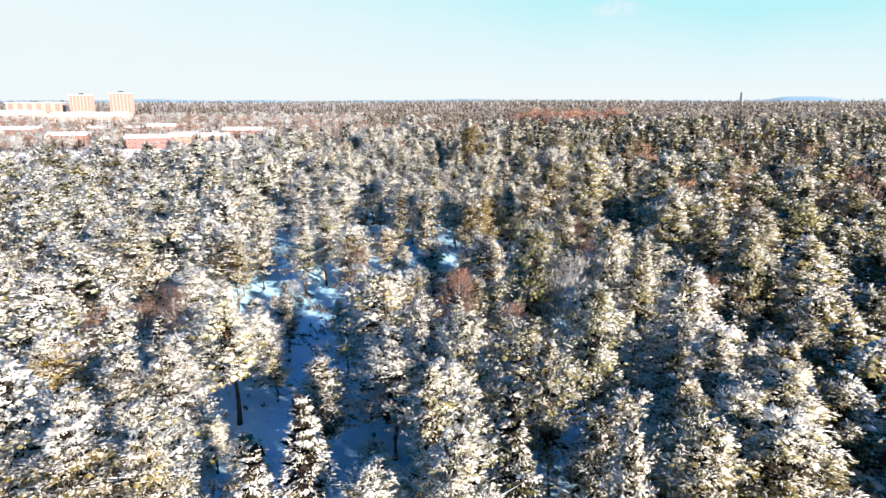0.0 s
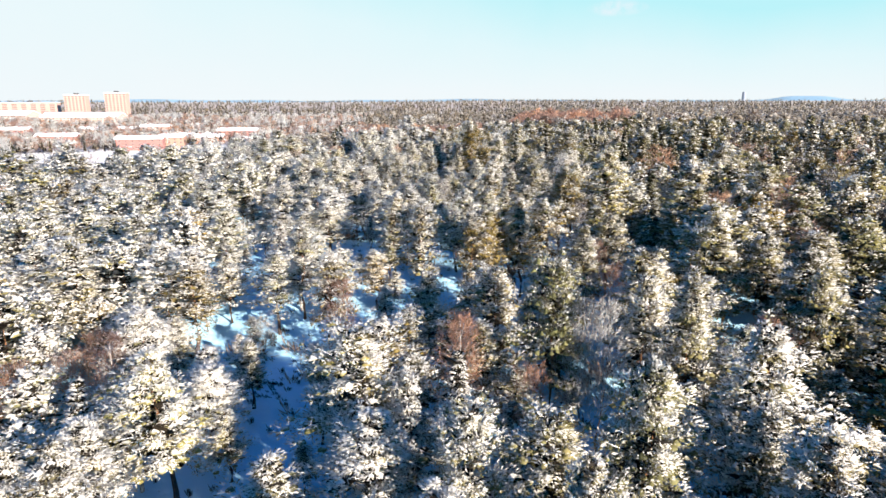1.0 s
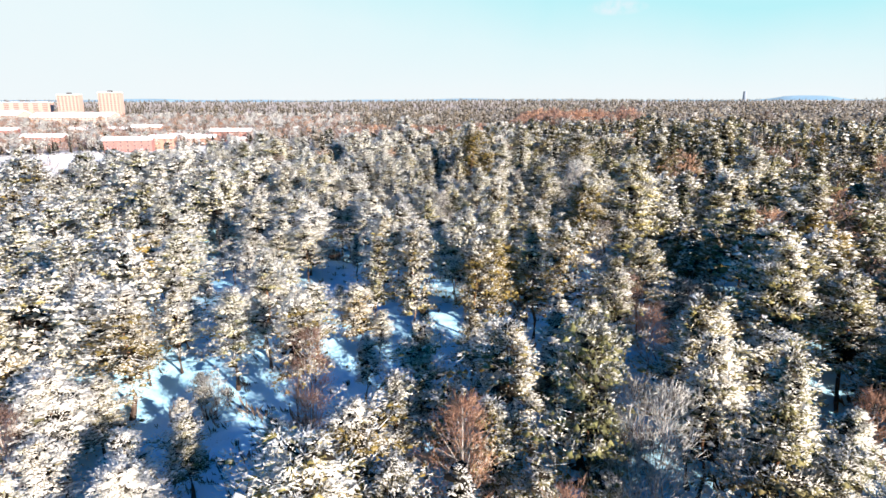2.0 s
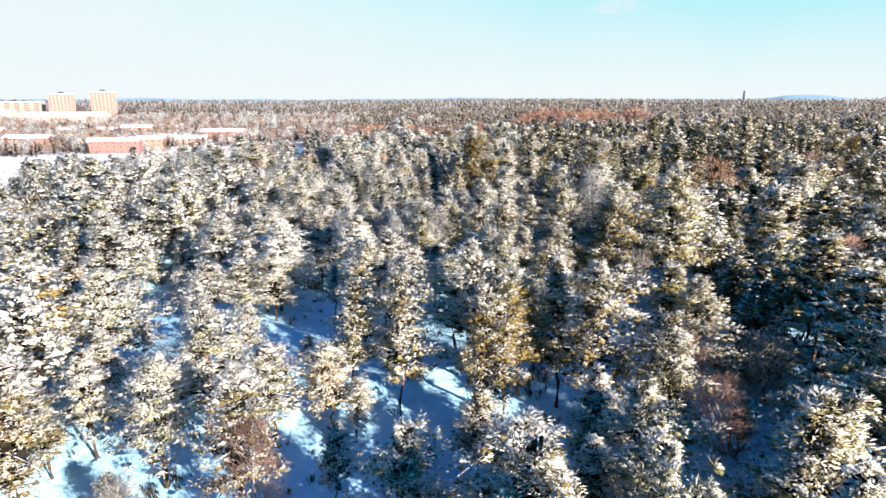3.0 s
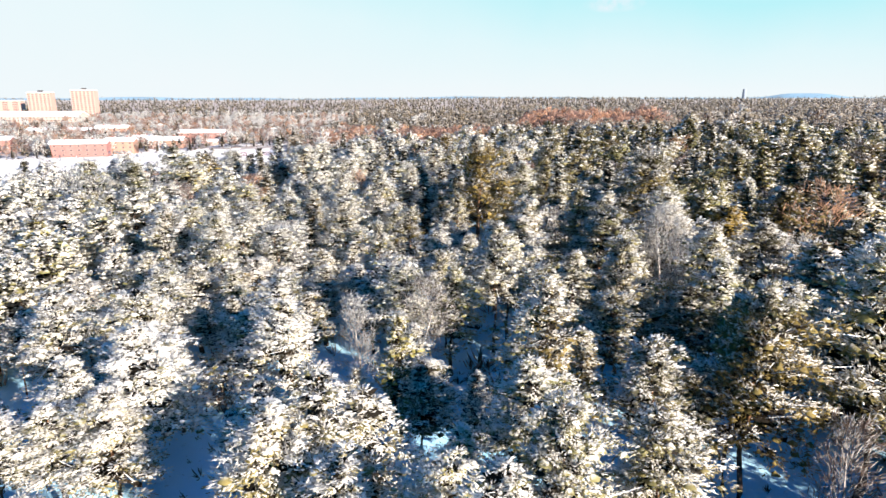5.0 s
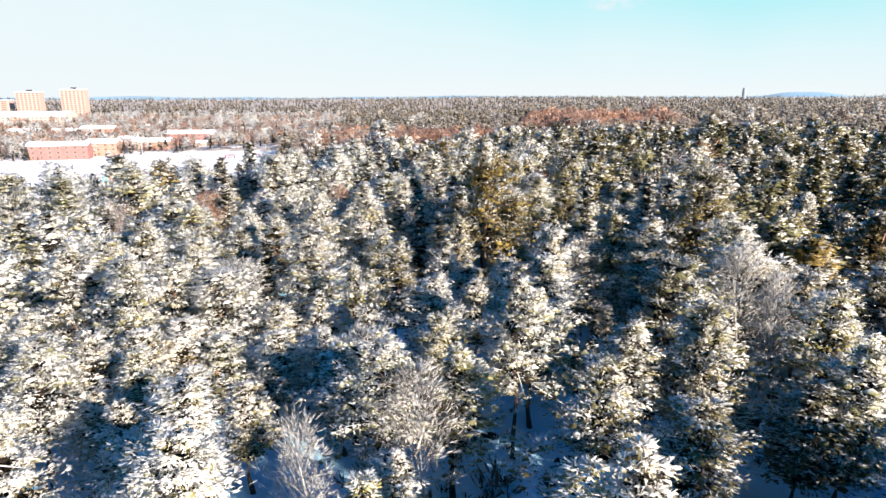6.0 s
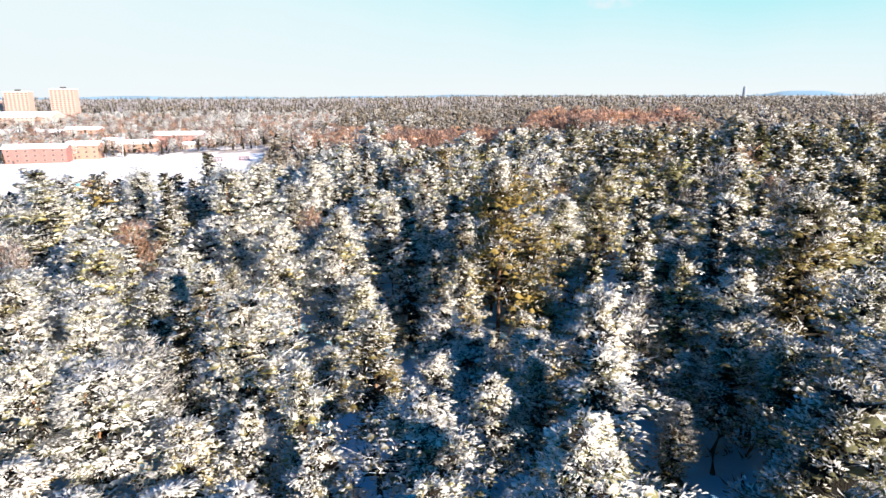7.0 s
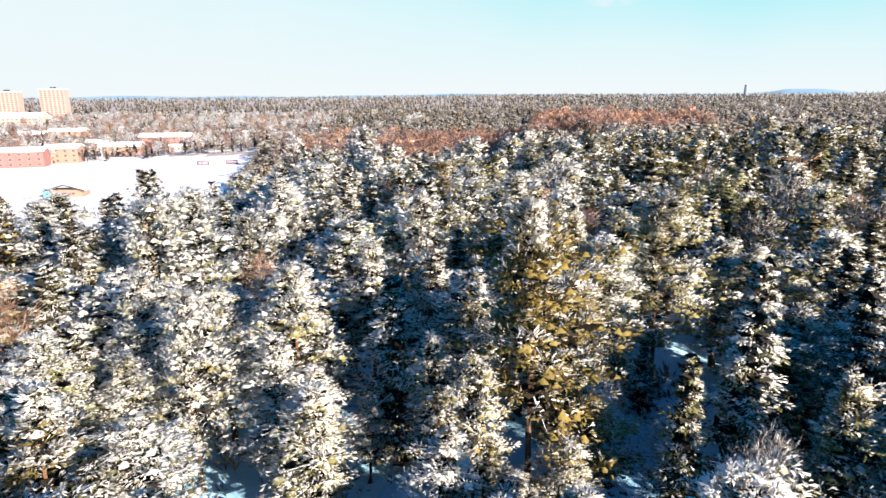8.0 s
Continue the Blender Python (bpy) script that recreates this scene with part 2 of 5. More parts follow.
def mesh_of(name, verts, tris, smooth_faces=False):
    me = bpy.data.meshes.new(name)
    verts, tris = np.asarray(verts, np.float32), np.asarray(tris, np.int32)
    me.vertices.add(len(verts))
    me.vertices.foreach_set("co", verts.ravel())
    k = tris.shape[1]
    me.loops.add(tris.size)
    me.loops.foreach_set("vertex_index", tris.ravel())
    me.polygons.add(len(tris))
    me.polygons.foreach_set("loop_start", np.arange(0, tris.size, k, dtype=np.int32))
    me.polygons.foreach_set("use_smooth", np.full(len(tris), smooth_faces, dtype=bool))
    me.update(calc_edges=True)
    return me


def part(name, bm, mat, parent=None, label=""):
    """Link a bmesh as one mesh object under a thing or a part."""
    me = bpy.data.meshes.new(name)
    bm.to_mesh(me)
    bm.free()
    me.materials.append(mat)
    ob = new(name, me)
    ob.parent = parent
    if label:
        ob["label"] = label
    return ob


def mesh_part(name, me, mat, parent=None, label=""):
    me.materials.append(mat)
    ob = new(name, me)
    ob.parent = parent
    if label:
        ob["label"] = label
    return ob


def empty(name, m=None):
    ob = new(name)
    ob.empty_display_size = 0.5
    if m is not None:
        ob.matrix_basis = m
    return ob


def box(bm, x0, y0, z0, x1, y1, z1):
    vs = [bm.verts.new((x, y, z)) for z in (z0, z1) for x, y in ((x0, y0), (x1, y0), (x1, y1), (x0, y1))]
    for f in ((3, 2, 1, 0), (4, 5, 6, 7), (0, 1, 5, 4), (1, 2, 6, 5), (2, 3, 7, 6), (3, 0, 4, 7)):
        bm.faces.new([vs[i] for i in f])


def tube(bm, points, radii, sides=7):
    rings = []
    for i, (p, r) in enumerate(zip(points, radii)):
        d = Vector(points[min(i + 1, len(points) - 1)]) - Vector(points[max(i - 1, 0)])
        q = d.to_track_quat("Z", "Y")
        rings.append([bm.verts.new(Vector(p) + q @ Vector((r * math.cos(2 * math.pi * k / sides), r * math.sin(2 * math.pi * k / sides), 0))) for k in range(sides)])
    for a, b in zip(rings, rings[1:]):
        for k in range(sides):
            bm.faces.new((a[k], a[(k + 1) % sides], b[(k + 1) % sides], b[k]))
    bm.faces.new(rings[0][::-1])
    bm.faces.new(rings[-1])


def axis_values(near0, near1, step, far0, far1):
    mid = list(np.arange(near0, near1 + 0.01, step))
    up, d = [], step
    v = near1
    while v < far1:
        d *= 1.16
        v += d
        up.append(min(v, far1))
    down, d = [], step
    v = near0
    while v > far0:
        d *= 1.16
        v -= d
        down.append(max(v, far0))
    return np.array(down[::-1] + mid + up)


gx, gy = axis_values(-90, 90, 2.0, -4800, 4800), axis_values(20, 240, 2.0, -900, 4700)
XX, YY = np.meshgrid(gx, gy)
ZZ = ground_z(XX, YY)
idx = np.arange(XX.size).reshape(XX.shape)
quads = np.stack([idx[:-1, :-1], idx[:-1, 1:], idx[1:, 1:], idx[1:, :-1]], -1).reshape(-1, 4)
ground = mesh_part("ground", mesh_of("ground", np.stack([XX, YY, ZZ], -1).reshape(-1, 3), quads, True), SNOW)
tagged(ground, "snow-covered forest floor with dark litter showing through", "ground", kind="structure")

# ---------- trees ----------
RNG = np.random.default_rng(7)


def spindles(base, way, length, width, rng, flat=1.0):
    """Four-cornered shoots with a ridge, from base along way: verts and triangles."""
    n = len(base)
    way = way / np.linalg.norm(way, axis=1)[:, None]
    side = np.cross(way, np.array([0.0, 0.0, 1.0]) + rng.normal(0, 0.18, (n, 3)))
    side /= np.linalg.norm(side, axis=1)[:, None] + 1e-9
    up = np.cross(side, way)
    middle = base + way * (length * rng.uniform(0.35, 0.6, n))[:, None] - up * (0.30 * width * flat)[:, None]
    w = width[:, None]
    v = np.stack([base + up * w * 0.35 * flat, middle + side * w, middle - side * w, base + way * length[:, None] + up * w * 0.25 * flat], 1)
    t = np.array([(0, 3, 2), (0, 1, 3)])
    flip = np.einsum("ij,ij->i", np.cross(v[:, 3] - v[:, 0], v[:, 2] - v[:, 0]), up) < 0
    tt = np.where(flip[:, None, None], t[None, :, ::-1], t[None])
    return v.reshape(-1, 3), (tt + 4 * np.arange(n)[:, None, None]).reshape(-1, 3)


def branch_plan(kind, height, rng, count):
    """Foot, end and lift of each branch of a tree of that kind."""
    u = np.sort((np.arange(count) + rng.uniform(0, 1, count)) / count)
    turn = np.cumsum(rng.uniform(1.9, 2.9, count))
    side = rng.uniform(0, 6.28)
    if kind in ("pine", "broad_pine"):
        lop = rng.uniform(0.55, 1.25, count) * (1 + 0.30 * np.sin(turn + side) + 0.18 * np.sin(2 * turn + 2.1 * side))
        low = rng.uniform(0.28, 0.42)
        full = rng.uniform(0.48, 0.85)
        h = height * (low + (0.95 - low) * u)
        reach = (0.225 if kind == "pine" else 0.30) * height * (np.clip(1.03 - u, 0.03, 1) ** full) * (0.72 + 0.28 * np.clip(u * 4.0, 0, 1)) * lop
        lift = 0.16 + 0.75 * u ** 2 + rng.normal(0, 0.22, count)
    elif kind == "spruce":
        lop = rng.uniform(0.75, 1.15, count) * (1 + 0.10 * np.sin(turn + side))
        h = height * (0.07 + 0.91 * u)
        reach = 0.235 * height * np.clip(1.02 - u, 0.02, 1) ** 0.9 * lop
        lift = -0.30 + 0.60 * u + rng.normal(0, 0.14, count)
    else:
        lop = rng.uniform(0.58, 1.22, count) * (1 + 0.22 * np.sin(turn + side))
        low = 0.30
        h = height * (low + (0.95 - low) * u)
        reach = 0.17 * height * (np.clip(1.04 - u, 0.02, 1) ** 0.5) * lop
        lift = 0.75 + 0.6 * u + rng.normal(0, 0.3, count)
    foot = np.stack([np.zeros(count), np.zeros(count), h], -1)
    out = np.stack([np.cos(turn), np.sin(turn), lift], -1)
    return foot, out, reach


def unit(a):
    return a / (np.linalg.norm(a, axis=1)[:, None] + 1e-9)


def flakes(base, way, length, width, rng):
    """Three-cornered sprays of needles from base along way: verts and triangles."""
    n = len(base)
    way = unit(way)
    side = unit(np.cross(way, np.array([0.0, 0.0, 1.0]) + rng.normal(0, 0.45, (n, 3)))) * width[:, None]
    far = base + way * length[:, None]
    slip = side * rng.uniform(-0.6, 0.6, n)[:, None]
    v = np.stack([base - way * (0.1 * length)[:, None] + slip, far + side, far - side - way * (length * rng.uniform(0.1, 0.5, n))[:, None]], 1)
    return v.reshape(-1, 3), np.arange(3 * n).reshape(n, 3)


def cushions(mid, big, squash, load, away, rng, sides=6):
    """A ragged cap for each tuft: verts, triangles, normals, how snow lies."""
    m = len(mid)
    a = np.arange(sides)[None, :] * 2 * np.pi / sides + rng.uniform(0, 6.28, m)[:, None] + rng.normal(0, 0.2, (m, sides))
    r = big[:, None] * rng.uniform(0.65, 1.15, (m, sides))
    rim = mid[:, None, :] + np.stack([r * np.cos(a), r * np.sin(a), -squash * big[:, None] * rng.uniform(0.1, 0.6, (m, sides))], -1)
    apex = mid + np.stack([rng.normal(0, 0.15, m) * big, rng.normal(0, 0.15, m) * big, squash * big * rng.uniform(0.6, 1.0, m)], -1)
    v = np.concatenate([apex[:, None, :], rim], 1).reshape(-1, 3)
    top = unit(away * 0.6 + np.array([0, 0, 0.75]))
    low = np.stack([np.cos(a), np.sin(a), np.full_like(a, 0.10)], -1) * 0.75 + away[:, None, :] * 0.5
    nrm = unit(np.concatenate([top[:, None, :], low], 1).reshape(-1, 3))
    snow = np.concatenate([(0.62 + load)[:, None], load[:, None] + rng.uniform(-0.30, 0.25, (m, sides))], 1).ravel()
    j = np.arange(sides)
    fan = np.stack([np.zeros(sides, int), 1 + j, 1 + (j + 1) % sides], -1)
    return v, (fan[None] + ((sides + 1) * np.arange(m))[:, None, None]).reshape(-1, 3), nrm, snow


def twig_arrays(height, seed, branches, shoots, size, thick):
    """The bare twigs of a birch."""
    rng = np.random.default_rng(seed)
    foot, out, reach = branch_plan("birch", height, rng, branches)
    n = branches * shoots
    b = np.repeat(np.arange(branches), shoots)
    s = 0.12 + 0.9 * rng.uniform(0, 1, n) ** 0.72
    across = np.cross(out * np.array([1, 1, 0]), (0, 0, 1.0))
    fan = rng.normal(0, 0.2, n) * np.minimum(1.25 - 0.6 * s, 1.0) * reach[b]
    p = foot[b] + out[b] * (s * reach[b])[:, None] + across[b] * fan[:, None]
    p[:, 2] += -0.05 * reach[b] * s ** 2 + rng.normal(0, 0.10, n) * (0.5 + reach[b] * 0.5)
    way = out[b] * 0.45 + across[b] * (fan / (reach[b] + 0.1))[:, None] * 1.6 + rng.normal(0, 0.45, (n, 3)) + np.array([0, 0, 0.40])
    v, t = spindles(p, way, size * rng.uniform(0.7, 1.5, n), thick * (0.014 * size * rng.uniform(0.8, 1.4, n) + 0.008), rng)
    own = v.reshape(-1, 4, 3)
    nrm = unit((own - own.mean(1, keepdims=True)).reshape(-1, 3))
    return v, t, nrm, np.repeat(rng.uniform(0.15, 0.75, n), 4), 0


def crown_arrays(kind, height, seed, branches, pads, shoots, size, boughs=None, thick=1.0):
    """Crown of tufted boughs: verts, triangles, normals, how snow lies, number of dark inner triangles at the end.
    Each branch carries some tufts, each tuft many shoots; boughs: only the branches between two shares of the height."""
    if kind == "birch":
        return twig_arrays(height, seed, branches, pads * shoots, size, thick)
    rng = np.random.default_rng(seed)
    foot, out, reach = branch_plan(kind, height, rng, branches)
    if boughs:
        share = np.arange(branches) / branches
        pick = (share >= boughs[0]) & (share < boughs[1])
        foot, out, reach = foot[pick], out[pick], reach[pick]
        branches = int(pick.sum())
    pine = kind != "spruce"
    start = 0.30 if pine else 0.16
    flat_out = out * np.array([1, 1, 0])
    across = np.cross(flat_out, (0, 0, 1.0))
    # the tufts
    m = branches * pads
    b = np.repeat(np.arange(branches), pads)
    s = start + (1.0 - start) * (np.tile(np.arange(pads), branches) + rng.uniform(0.25, 1.0, m)) / pads
    aside = rng.normal(0, 0.30 if pine else 0.22, m) * np.minimum(1.3 - 0.7 * s, 1.0) * reach[b]
    mid = foot[b] + out[b] * (s * reach[b])[:, None] + across[b] * aside[:, None]
    mid[:, 2] += (-0.10 if pine else -0.28) * reach[b] * s ** 2 + rng.normal(0, 0.24 if pine else 0.06, m)
    big = (0.66 if pine else 0.46) * height / 12 * rng.uniform(0.65, 1.35, m) * np.clip(reach[b] / (0.11 * height), 0.40, 1.0) * (4.0 / max(pads, 1)) ** 0.4
    load = rng.normal(0, 0.25 if size < 0.4 else 0.38, m)
    # their shoots
    n = m * shoots
    q = np.repeat(np.arange(m), shoots)
    z = rng.uniform(-0.38, 1.0, n)
    a = rng.uniform(0, 6.283, n)
    r = np.sqrt(np.clip(1 - z * z, 0, 1))
    d = np.stack([r * np.cos(a), r * np.sin(a), z], -1)
    squash = np.array([1.0, 1.0, 0.72 if pine else 0.60])
    p = mid[q] + d * squash * (big[q] * rng.uniform(0.45, 0.95, n))[:, None]
    way = d * squash * 0.9 + flat_out[b[q]] * (0.45 if pine else 0.7) + rng.normal(0, 0.28, (n, 3)) + np.array([0, 0, 0.10 if pine else -0.30])
    soft = 1.35 if size < 0.7 else 1.0
    cushion = (z > 0.1) & (rng.uniform(0, 1, n) < 0.45)
    way[cushion, 2] *= 0.4
    near = size < 0.3
    length = size * (rng.uniform(0.6, 1.5, n) if near else rng.uniform(0.5, 1.05, n)) * np.where(cushion, 1.05, 1.0)
    width = size * (rng.uniform(0.12, 0.23, n) if near else rng.uniform(0.20, 0.36, n)) * np.where(cushion, soft, 1.0)
    v, t = flakes(p, way, length, width, rng)
    heart = np.array([0, 0, 0.5 * height])
    nrm = unit(0.62 * unit(d * np.array([1, 1, 1.2])) + 0.38 * unit((mid[q] - heart) * np.array([1, 1, 0.5])) + np.array([0, 0, 0.08]))
    k = np.clip((z + 0.30) / 0.85, 0, 1)
    snow = -0.02 + 0.85 * k * k * (3 - 2 * k) + load[q] + np.where(cushion, 0.16, 0.0) + rng.normal(0, 0.05, n)
    each = np.full(n, 3)
    # the leader
    if not (boughs and boughs[1] < 1):
        c = 8
        top = np.stack([rng.normal(0, 0.10, c), rng.normal(0, 0.10, c), height * rng.uniform(0.92, 0.98, c)], -1)
        lead = np.stack([rng.normal(0, 0.5, c), rng.normal(0, 0.5, c), np.ones(c)], -1)
        v2, t2 = spindles(top, lead, size * rng.uniform(0.8, 1.4, c), 0.2 * size * np.ones(c), rng)
        v, t = np.concatenate([v, v2]), np.concatenate([t, t2 + len(v)])
        nrm, snow = np.concatenate([nrm, unit(lead)]), np.concatenate([snow, rng.uniform(0.2, 0.8, c)])
        each = np.concatenate([each, np.full(c, 4)])
    # needles painted shade-black round the trunk, a cushion of snow and needles in every tuft
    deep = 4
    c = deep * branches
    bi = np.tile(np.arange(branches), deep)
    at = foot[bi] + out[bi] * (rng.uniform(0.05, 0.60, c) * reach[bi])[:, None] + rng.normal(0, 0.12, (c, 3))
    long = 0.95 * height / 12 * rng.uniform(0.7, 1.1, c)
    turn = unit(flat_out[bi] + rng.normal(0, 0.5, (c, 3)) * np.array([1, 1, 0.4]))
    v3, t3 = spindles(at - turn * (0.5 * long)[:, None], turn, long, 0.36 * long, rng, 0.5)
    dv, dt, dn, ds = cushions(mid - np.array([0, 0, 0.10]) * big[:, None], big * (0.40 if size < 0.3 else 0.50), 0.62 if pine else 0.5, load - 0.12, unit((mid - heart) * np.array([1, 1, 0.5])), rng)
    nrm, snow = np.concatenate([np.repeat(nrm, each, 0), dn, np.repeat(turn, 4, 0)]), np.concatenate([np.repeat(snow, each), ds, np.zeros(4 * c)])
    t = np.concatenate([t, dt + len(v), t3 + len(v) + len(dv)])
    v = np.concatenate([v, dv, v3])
    return v, t, nrm, snow, len(t3)


def bough_arrays(kind, height, seed, branches, pads, sides, size):
    """A crown seen from further off: every tuft a ragged cap with a drooping rim, round a dark heart. Returns what crown_arrays does."""
    rng = np.random.default_rng(seed)
    foot, out, reach = branch_plan(kind, height, rng, branches)
    pine = kind != "spruce"
    start = 0.30 if pine else 0.25
    flat_out = out * np.array([1, 1, 0])
    across = np.cross(flat_out, (0, 0, 1.0))
    m = branches * pads
    b = np.repeat(np.arange(branches), pads)
    s = start + (1.0 - start) * (np.tile(np.arange(pads), branches) + rng.uniform(0.25, 1.0, m)) / pads
    aside = rng.normal(0, 0.30 if pine else 0.2, m) * np.minimum(1.3 - 0.7 * s, 1.0) * reach[b]
    mid = foot[b] + out[b] * (s * reach[b])[:, None] + across[b] * aside[:, None]
    mid[:, 2] += (-0.10 if pine else -0.28) * reach[b] * s ** 2 + rng.normal(0, 0.2 if pine else 0.06, m)
    big = size * rng.uniform(0.65, 1.35, m) * np.clip(reach[b] / (0.11 * height), 0.45, 1.0)
    load = rng.normal(0, 0.26, m)
    v, t, nrm, snow = cushions(mid + flat_out[b] * (0.2 * big)[:, None], big, 0.6, load, unit((mid - np.array([0, 0, 0.5 * height])) * np.array([1, 1, 0.5])), rng, sides)
    # the dark heart: a lean cone of needles painted as shade
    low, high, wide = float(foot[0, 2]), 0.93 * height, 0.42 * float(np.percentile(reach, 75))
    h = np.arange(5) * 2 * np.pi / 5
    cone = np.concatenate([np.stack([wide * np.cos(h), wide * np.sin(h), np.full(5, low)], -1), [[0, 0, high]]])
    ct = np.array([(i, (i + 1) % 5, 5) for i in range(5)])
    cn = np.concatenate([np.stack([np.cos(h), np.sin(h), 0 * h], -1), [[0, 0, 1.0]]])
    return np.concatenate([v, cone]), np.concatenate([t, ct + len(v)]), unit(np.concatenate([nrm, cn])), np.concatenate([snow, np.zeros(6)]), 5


def crown_mesh(name, mat, plan):
    """A crown's mesh with its needles and the painted-shade needles inside it, and its width."""
    v, t, nrm, snow, inside = crown_arrays(*plan)
    me = mesh_of(name, v, t, True)
    me.normals_split_custom_set_from_vertices(nrm.astype(np.float32))
    me.attributes.new("snow", "FLOAT", "POINT").data.foreach_set("value", snow.astype(np.float32))
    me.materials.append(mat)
    me.materials.append(INNER_SHADE)
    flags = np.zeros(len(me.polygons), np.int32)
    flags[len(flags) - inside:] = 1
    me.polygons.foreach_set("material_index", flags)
    return me, 2 * float(np.percentile(np.hypot(v[:, 0], v[:, 1]), 94))


def limb_arrays(kind, height, seed, branches):
    """Bare limbs from the trunk, on the same plan as the crown."""
    rng = np.random.default_rng(seed)
    foot, out, reach = branch_plan(kind, height, rng, branches)
    thick = (0.010 if kind != "birch" else 0.007) * height * np.clip(reach / (0.18 * height), 0.25, 1.0)
    end = out * (reach * 0.95)[:, None]
    length = np.linalg.norm(end, axis=1)
    return spindles(foot - out * 0.05, end, length, 0.35 * thick, rng)


TREE_KINDS = {}


WIDTH = {}      # the crown's width of every model of 12 m


def make_tree(kind, variant, large, height=12.0):
    """A tree of 12 m at the origin: trunk, branchwork, crown; the large ones carry more and finer shoots, for they are scaled up."""
    seed = {"pine": 100, "gold_pine": 120, "green_pine": 140, "spruce": 300, "birch": 500, "frosted_birch": 560}[kind] + variant + (10 if large else 0)
    form = {"gold_pine": "pine", "green_pine": "pine", "frosted_birch": "birch"}.get(kind, kind)
    rng = np.random.default_rng(seed + 1000)
    name = {"pine": "pine_tree", "gold_pine": "pine_tree", "green_pine": "pine_tree", "spruce": "spruce_tree", "birch": "birch_tree", "frosted_birch": "birch_tree"}[kind]
    root = empty(name)
    bm = bmesh.new()
    r0 = {"pine": 0.17, "spruce": 0.16, "birch": 0.10}[form]
    sway = rng.normal(0, 0.16, (7, 2))
    sway[0] = 0
    sway[-1] *= 0.2
    pts = [(sway[i][0], sway[i][1], height * 0.97 * i / 6 - (0.25 if i == 0 else 0)) for i in range(7)]
    tube(bm, pts, [r0 * (1.35 if i == 0 else 1) * (1 - 0.90 * (i / 6) ** 1.1) for i in range(7)], 8)
    bark = {"pine": PINE_BARK, "spruce": SPRUCE_BARK, "birch": BIRCH_BARK}[form]
    part("trunk", bm, bark, root)
    if large:
        nb, pads, ns, size = {"pine": (52, 5, 46, 0.21), "spruce": (84, 4, 26, 0.20), "birch": (64, 1, 30, 0.62)}[form]
    else:
        nb, pads, ns, size = {"pine": (44, 4, 38, 0.24), "spruce": (70, 3, 28, 0.23), "birch": (56, 1, 26, 0.72)}[form]
    limbs = mesh_of("branchwork", *limb_arrays("broad_pine" if large and form == "pine" else form, height, seed, nb))
    tagged(mesh_part("branchwork", limbs, BIRCH_BARK if form == "birch" else LIMB_BARK, root), kind="stuff")
    mat = {"pine": PINE, "gold_pine": GOLD_PINE, "green_pine": GREEN_PINE, "spruce": SPRUCE, "birch": BIRCH_TWIG, "frosted_birch": FROST_TWIG}[kind]
    label = {"pine": "", "gold_pine": "yellowed needles under patchy snow", "green_pine": "light green needles, little snow", "spruce": "", "birch": "bare reddish twigs", "frosted_birch": "frosted pale twigs"}[kind]
    plan = "broad_pine" if large and form == "pine" else form
    if kind == "gold_pine":
        me, wide = crown_mesh("crown", PINE, (plan, height, seed, nb, pads, ns, size, (0.78, 1.0)))
        new("crown", me).parent = root
        me, wide = crown_mesh("yellowed_bough_layer", mat, (plan, height, seed, nb, pads, ns, size, (0.0, 0.78)))
        low = new("yellowed_bough_layer", me)
        low.parent = root
        tagged(low, label, kind="stuff")
    else:
        me, wide = crown_mesh("crown", mat, (plan, height, seed, nb, pads, ns, size))
        top = new("crown", me)
        top.parent = root
        if label:
            top["label"] = label
    return root, wide


LABELS = {
    "pine": "green pine tree with snow-laden boughs in the forest",
    "gold_pine": "pine tree with yellowing needles and patchy snow",
    "green_pine": "light green pine tree with thin patchy snow",
    "spruce": "narrow conical spruce tree with snow on drooping boughs",
    "birch": "bare birch tree with reddish brown twigs, pale trunk",
    "frosted_birch": "bare birch tree with frosted pale twigs",
}
CATEGORY = {"pine": "pine tree", "gold_pine": "pine tree", "green_pine": "pine tree", "spruce": "spruce tree", "birch": "birch tree", "frosted_birch": "birch tree"}
GROUP = {"pine": "pines of the forest", "gold_pine": "pines of the forest", "green_pine": "pines of the forest", "spruce": "spruces of the forest", "birch": "birches of the forest", "frosted_birch": "birches of the forest"}
VARIANTS = {"pine": 7, "gold_pine": 3, "green_pine": 4, "spruce": 4, "birch": 3, "frosted_birch": 3}
planted = []      # x, y of every tree that stands
used = {}


def passed_at(tree):
    """How near the flight line passes a tree while it is ahead."""
    return max(30.0, abs(tree[0]) / 0.7, tree[1] - 150.0)


def plant(kind, x, y, height, width):
    """One tree as a thing of its own, with its foot in the snow."""
    k = used.get(kind, 0)
    used[kind] = k + 1
    large = (height * width > 90 or width > 6.4) and passed_at((x, y)) < 58
    v = (k % VARIANTS[kind], large)
    first = (kind, v) not in TREE_KINDS
    if first:
        TREE_KINDS[kind, v], WIDTH[kind, v] = make_tree(kind, *v)
        tagged(TREE_KINDS[kind, v], LABELS[kind], CATEGORY[kind], GROUP[kind])
    s, w = height / 12.0, width / WIDTH[kind, v]
    m = pose(x, y, gz(x, y), RNG.normal(0, 1.6), RNG.normal(0, 1.6), RNG.uniform(0, 360)) @ Matrix.Diagonal((w, w, s, 1))
    src = TREE_KINDS[kind, v]
    if first:
        src.matrix_basis = m
    else:
        keep = src.matrix_basis.copy()
        src.matrix_basis = Matrix()
        copy_thing(src, m)
        src.matrix_basis = keep
    planted.append((x, y))


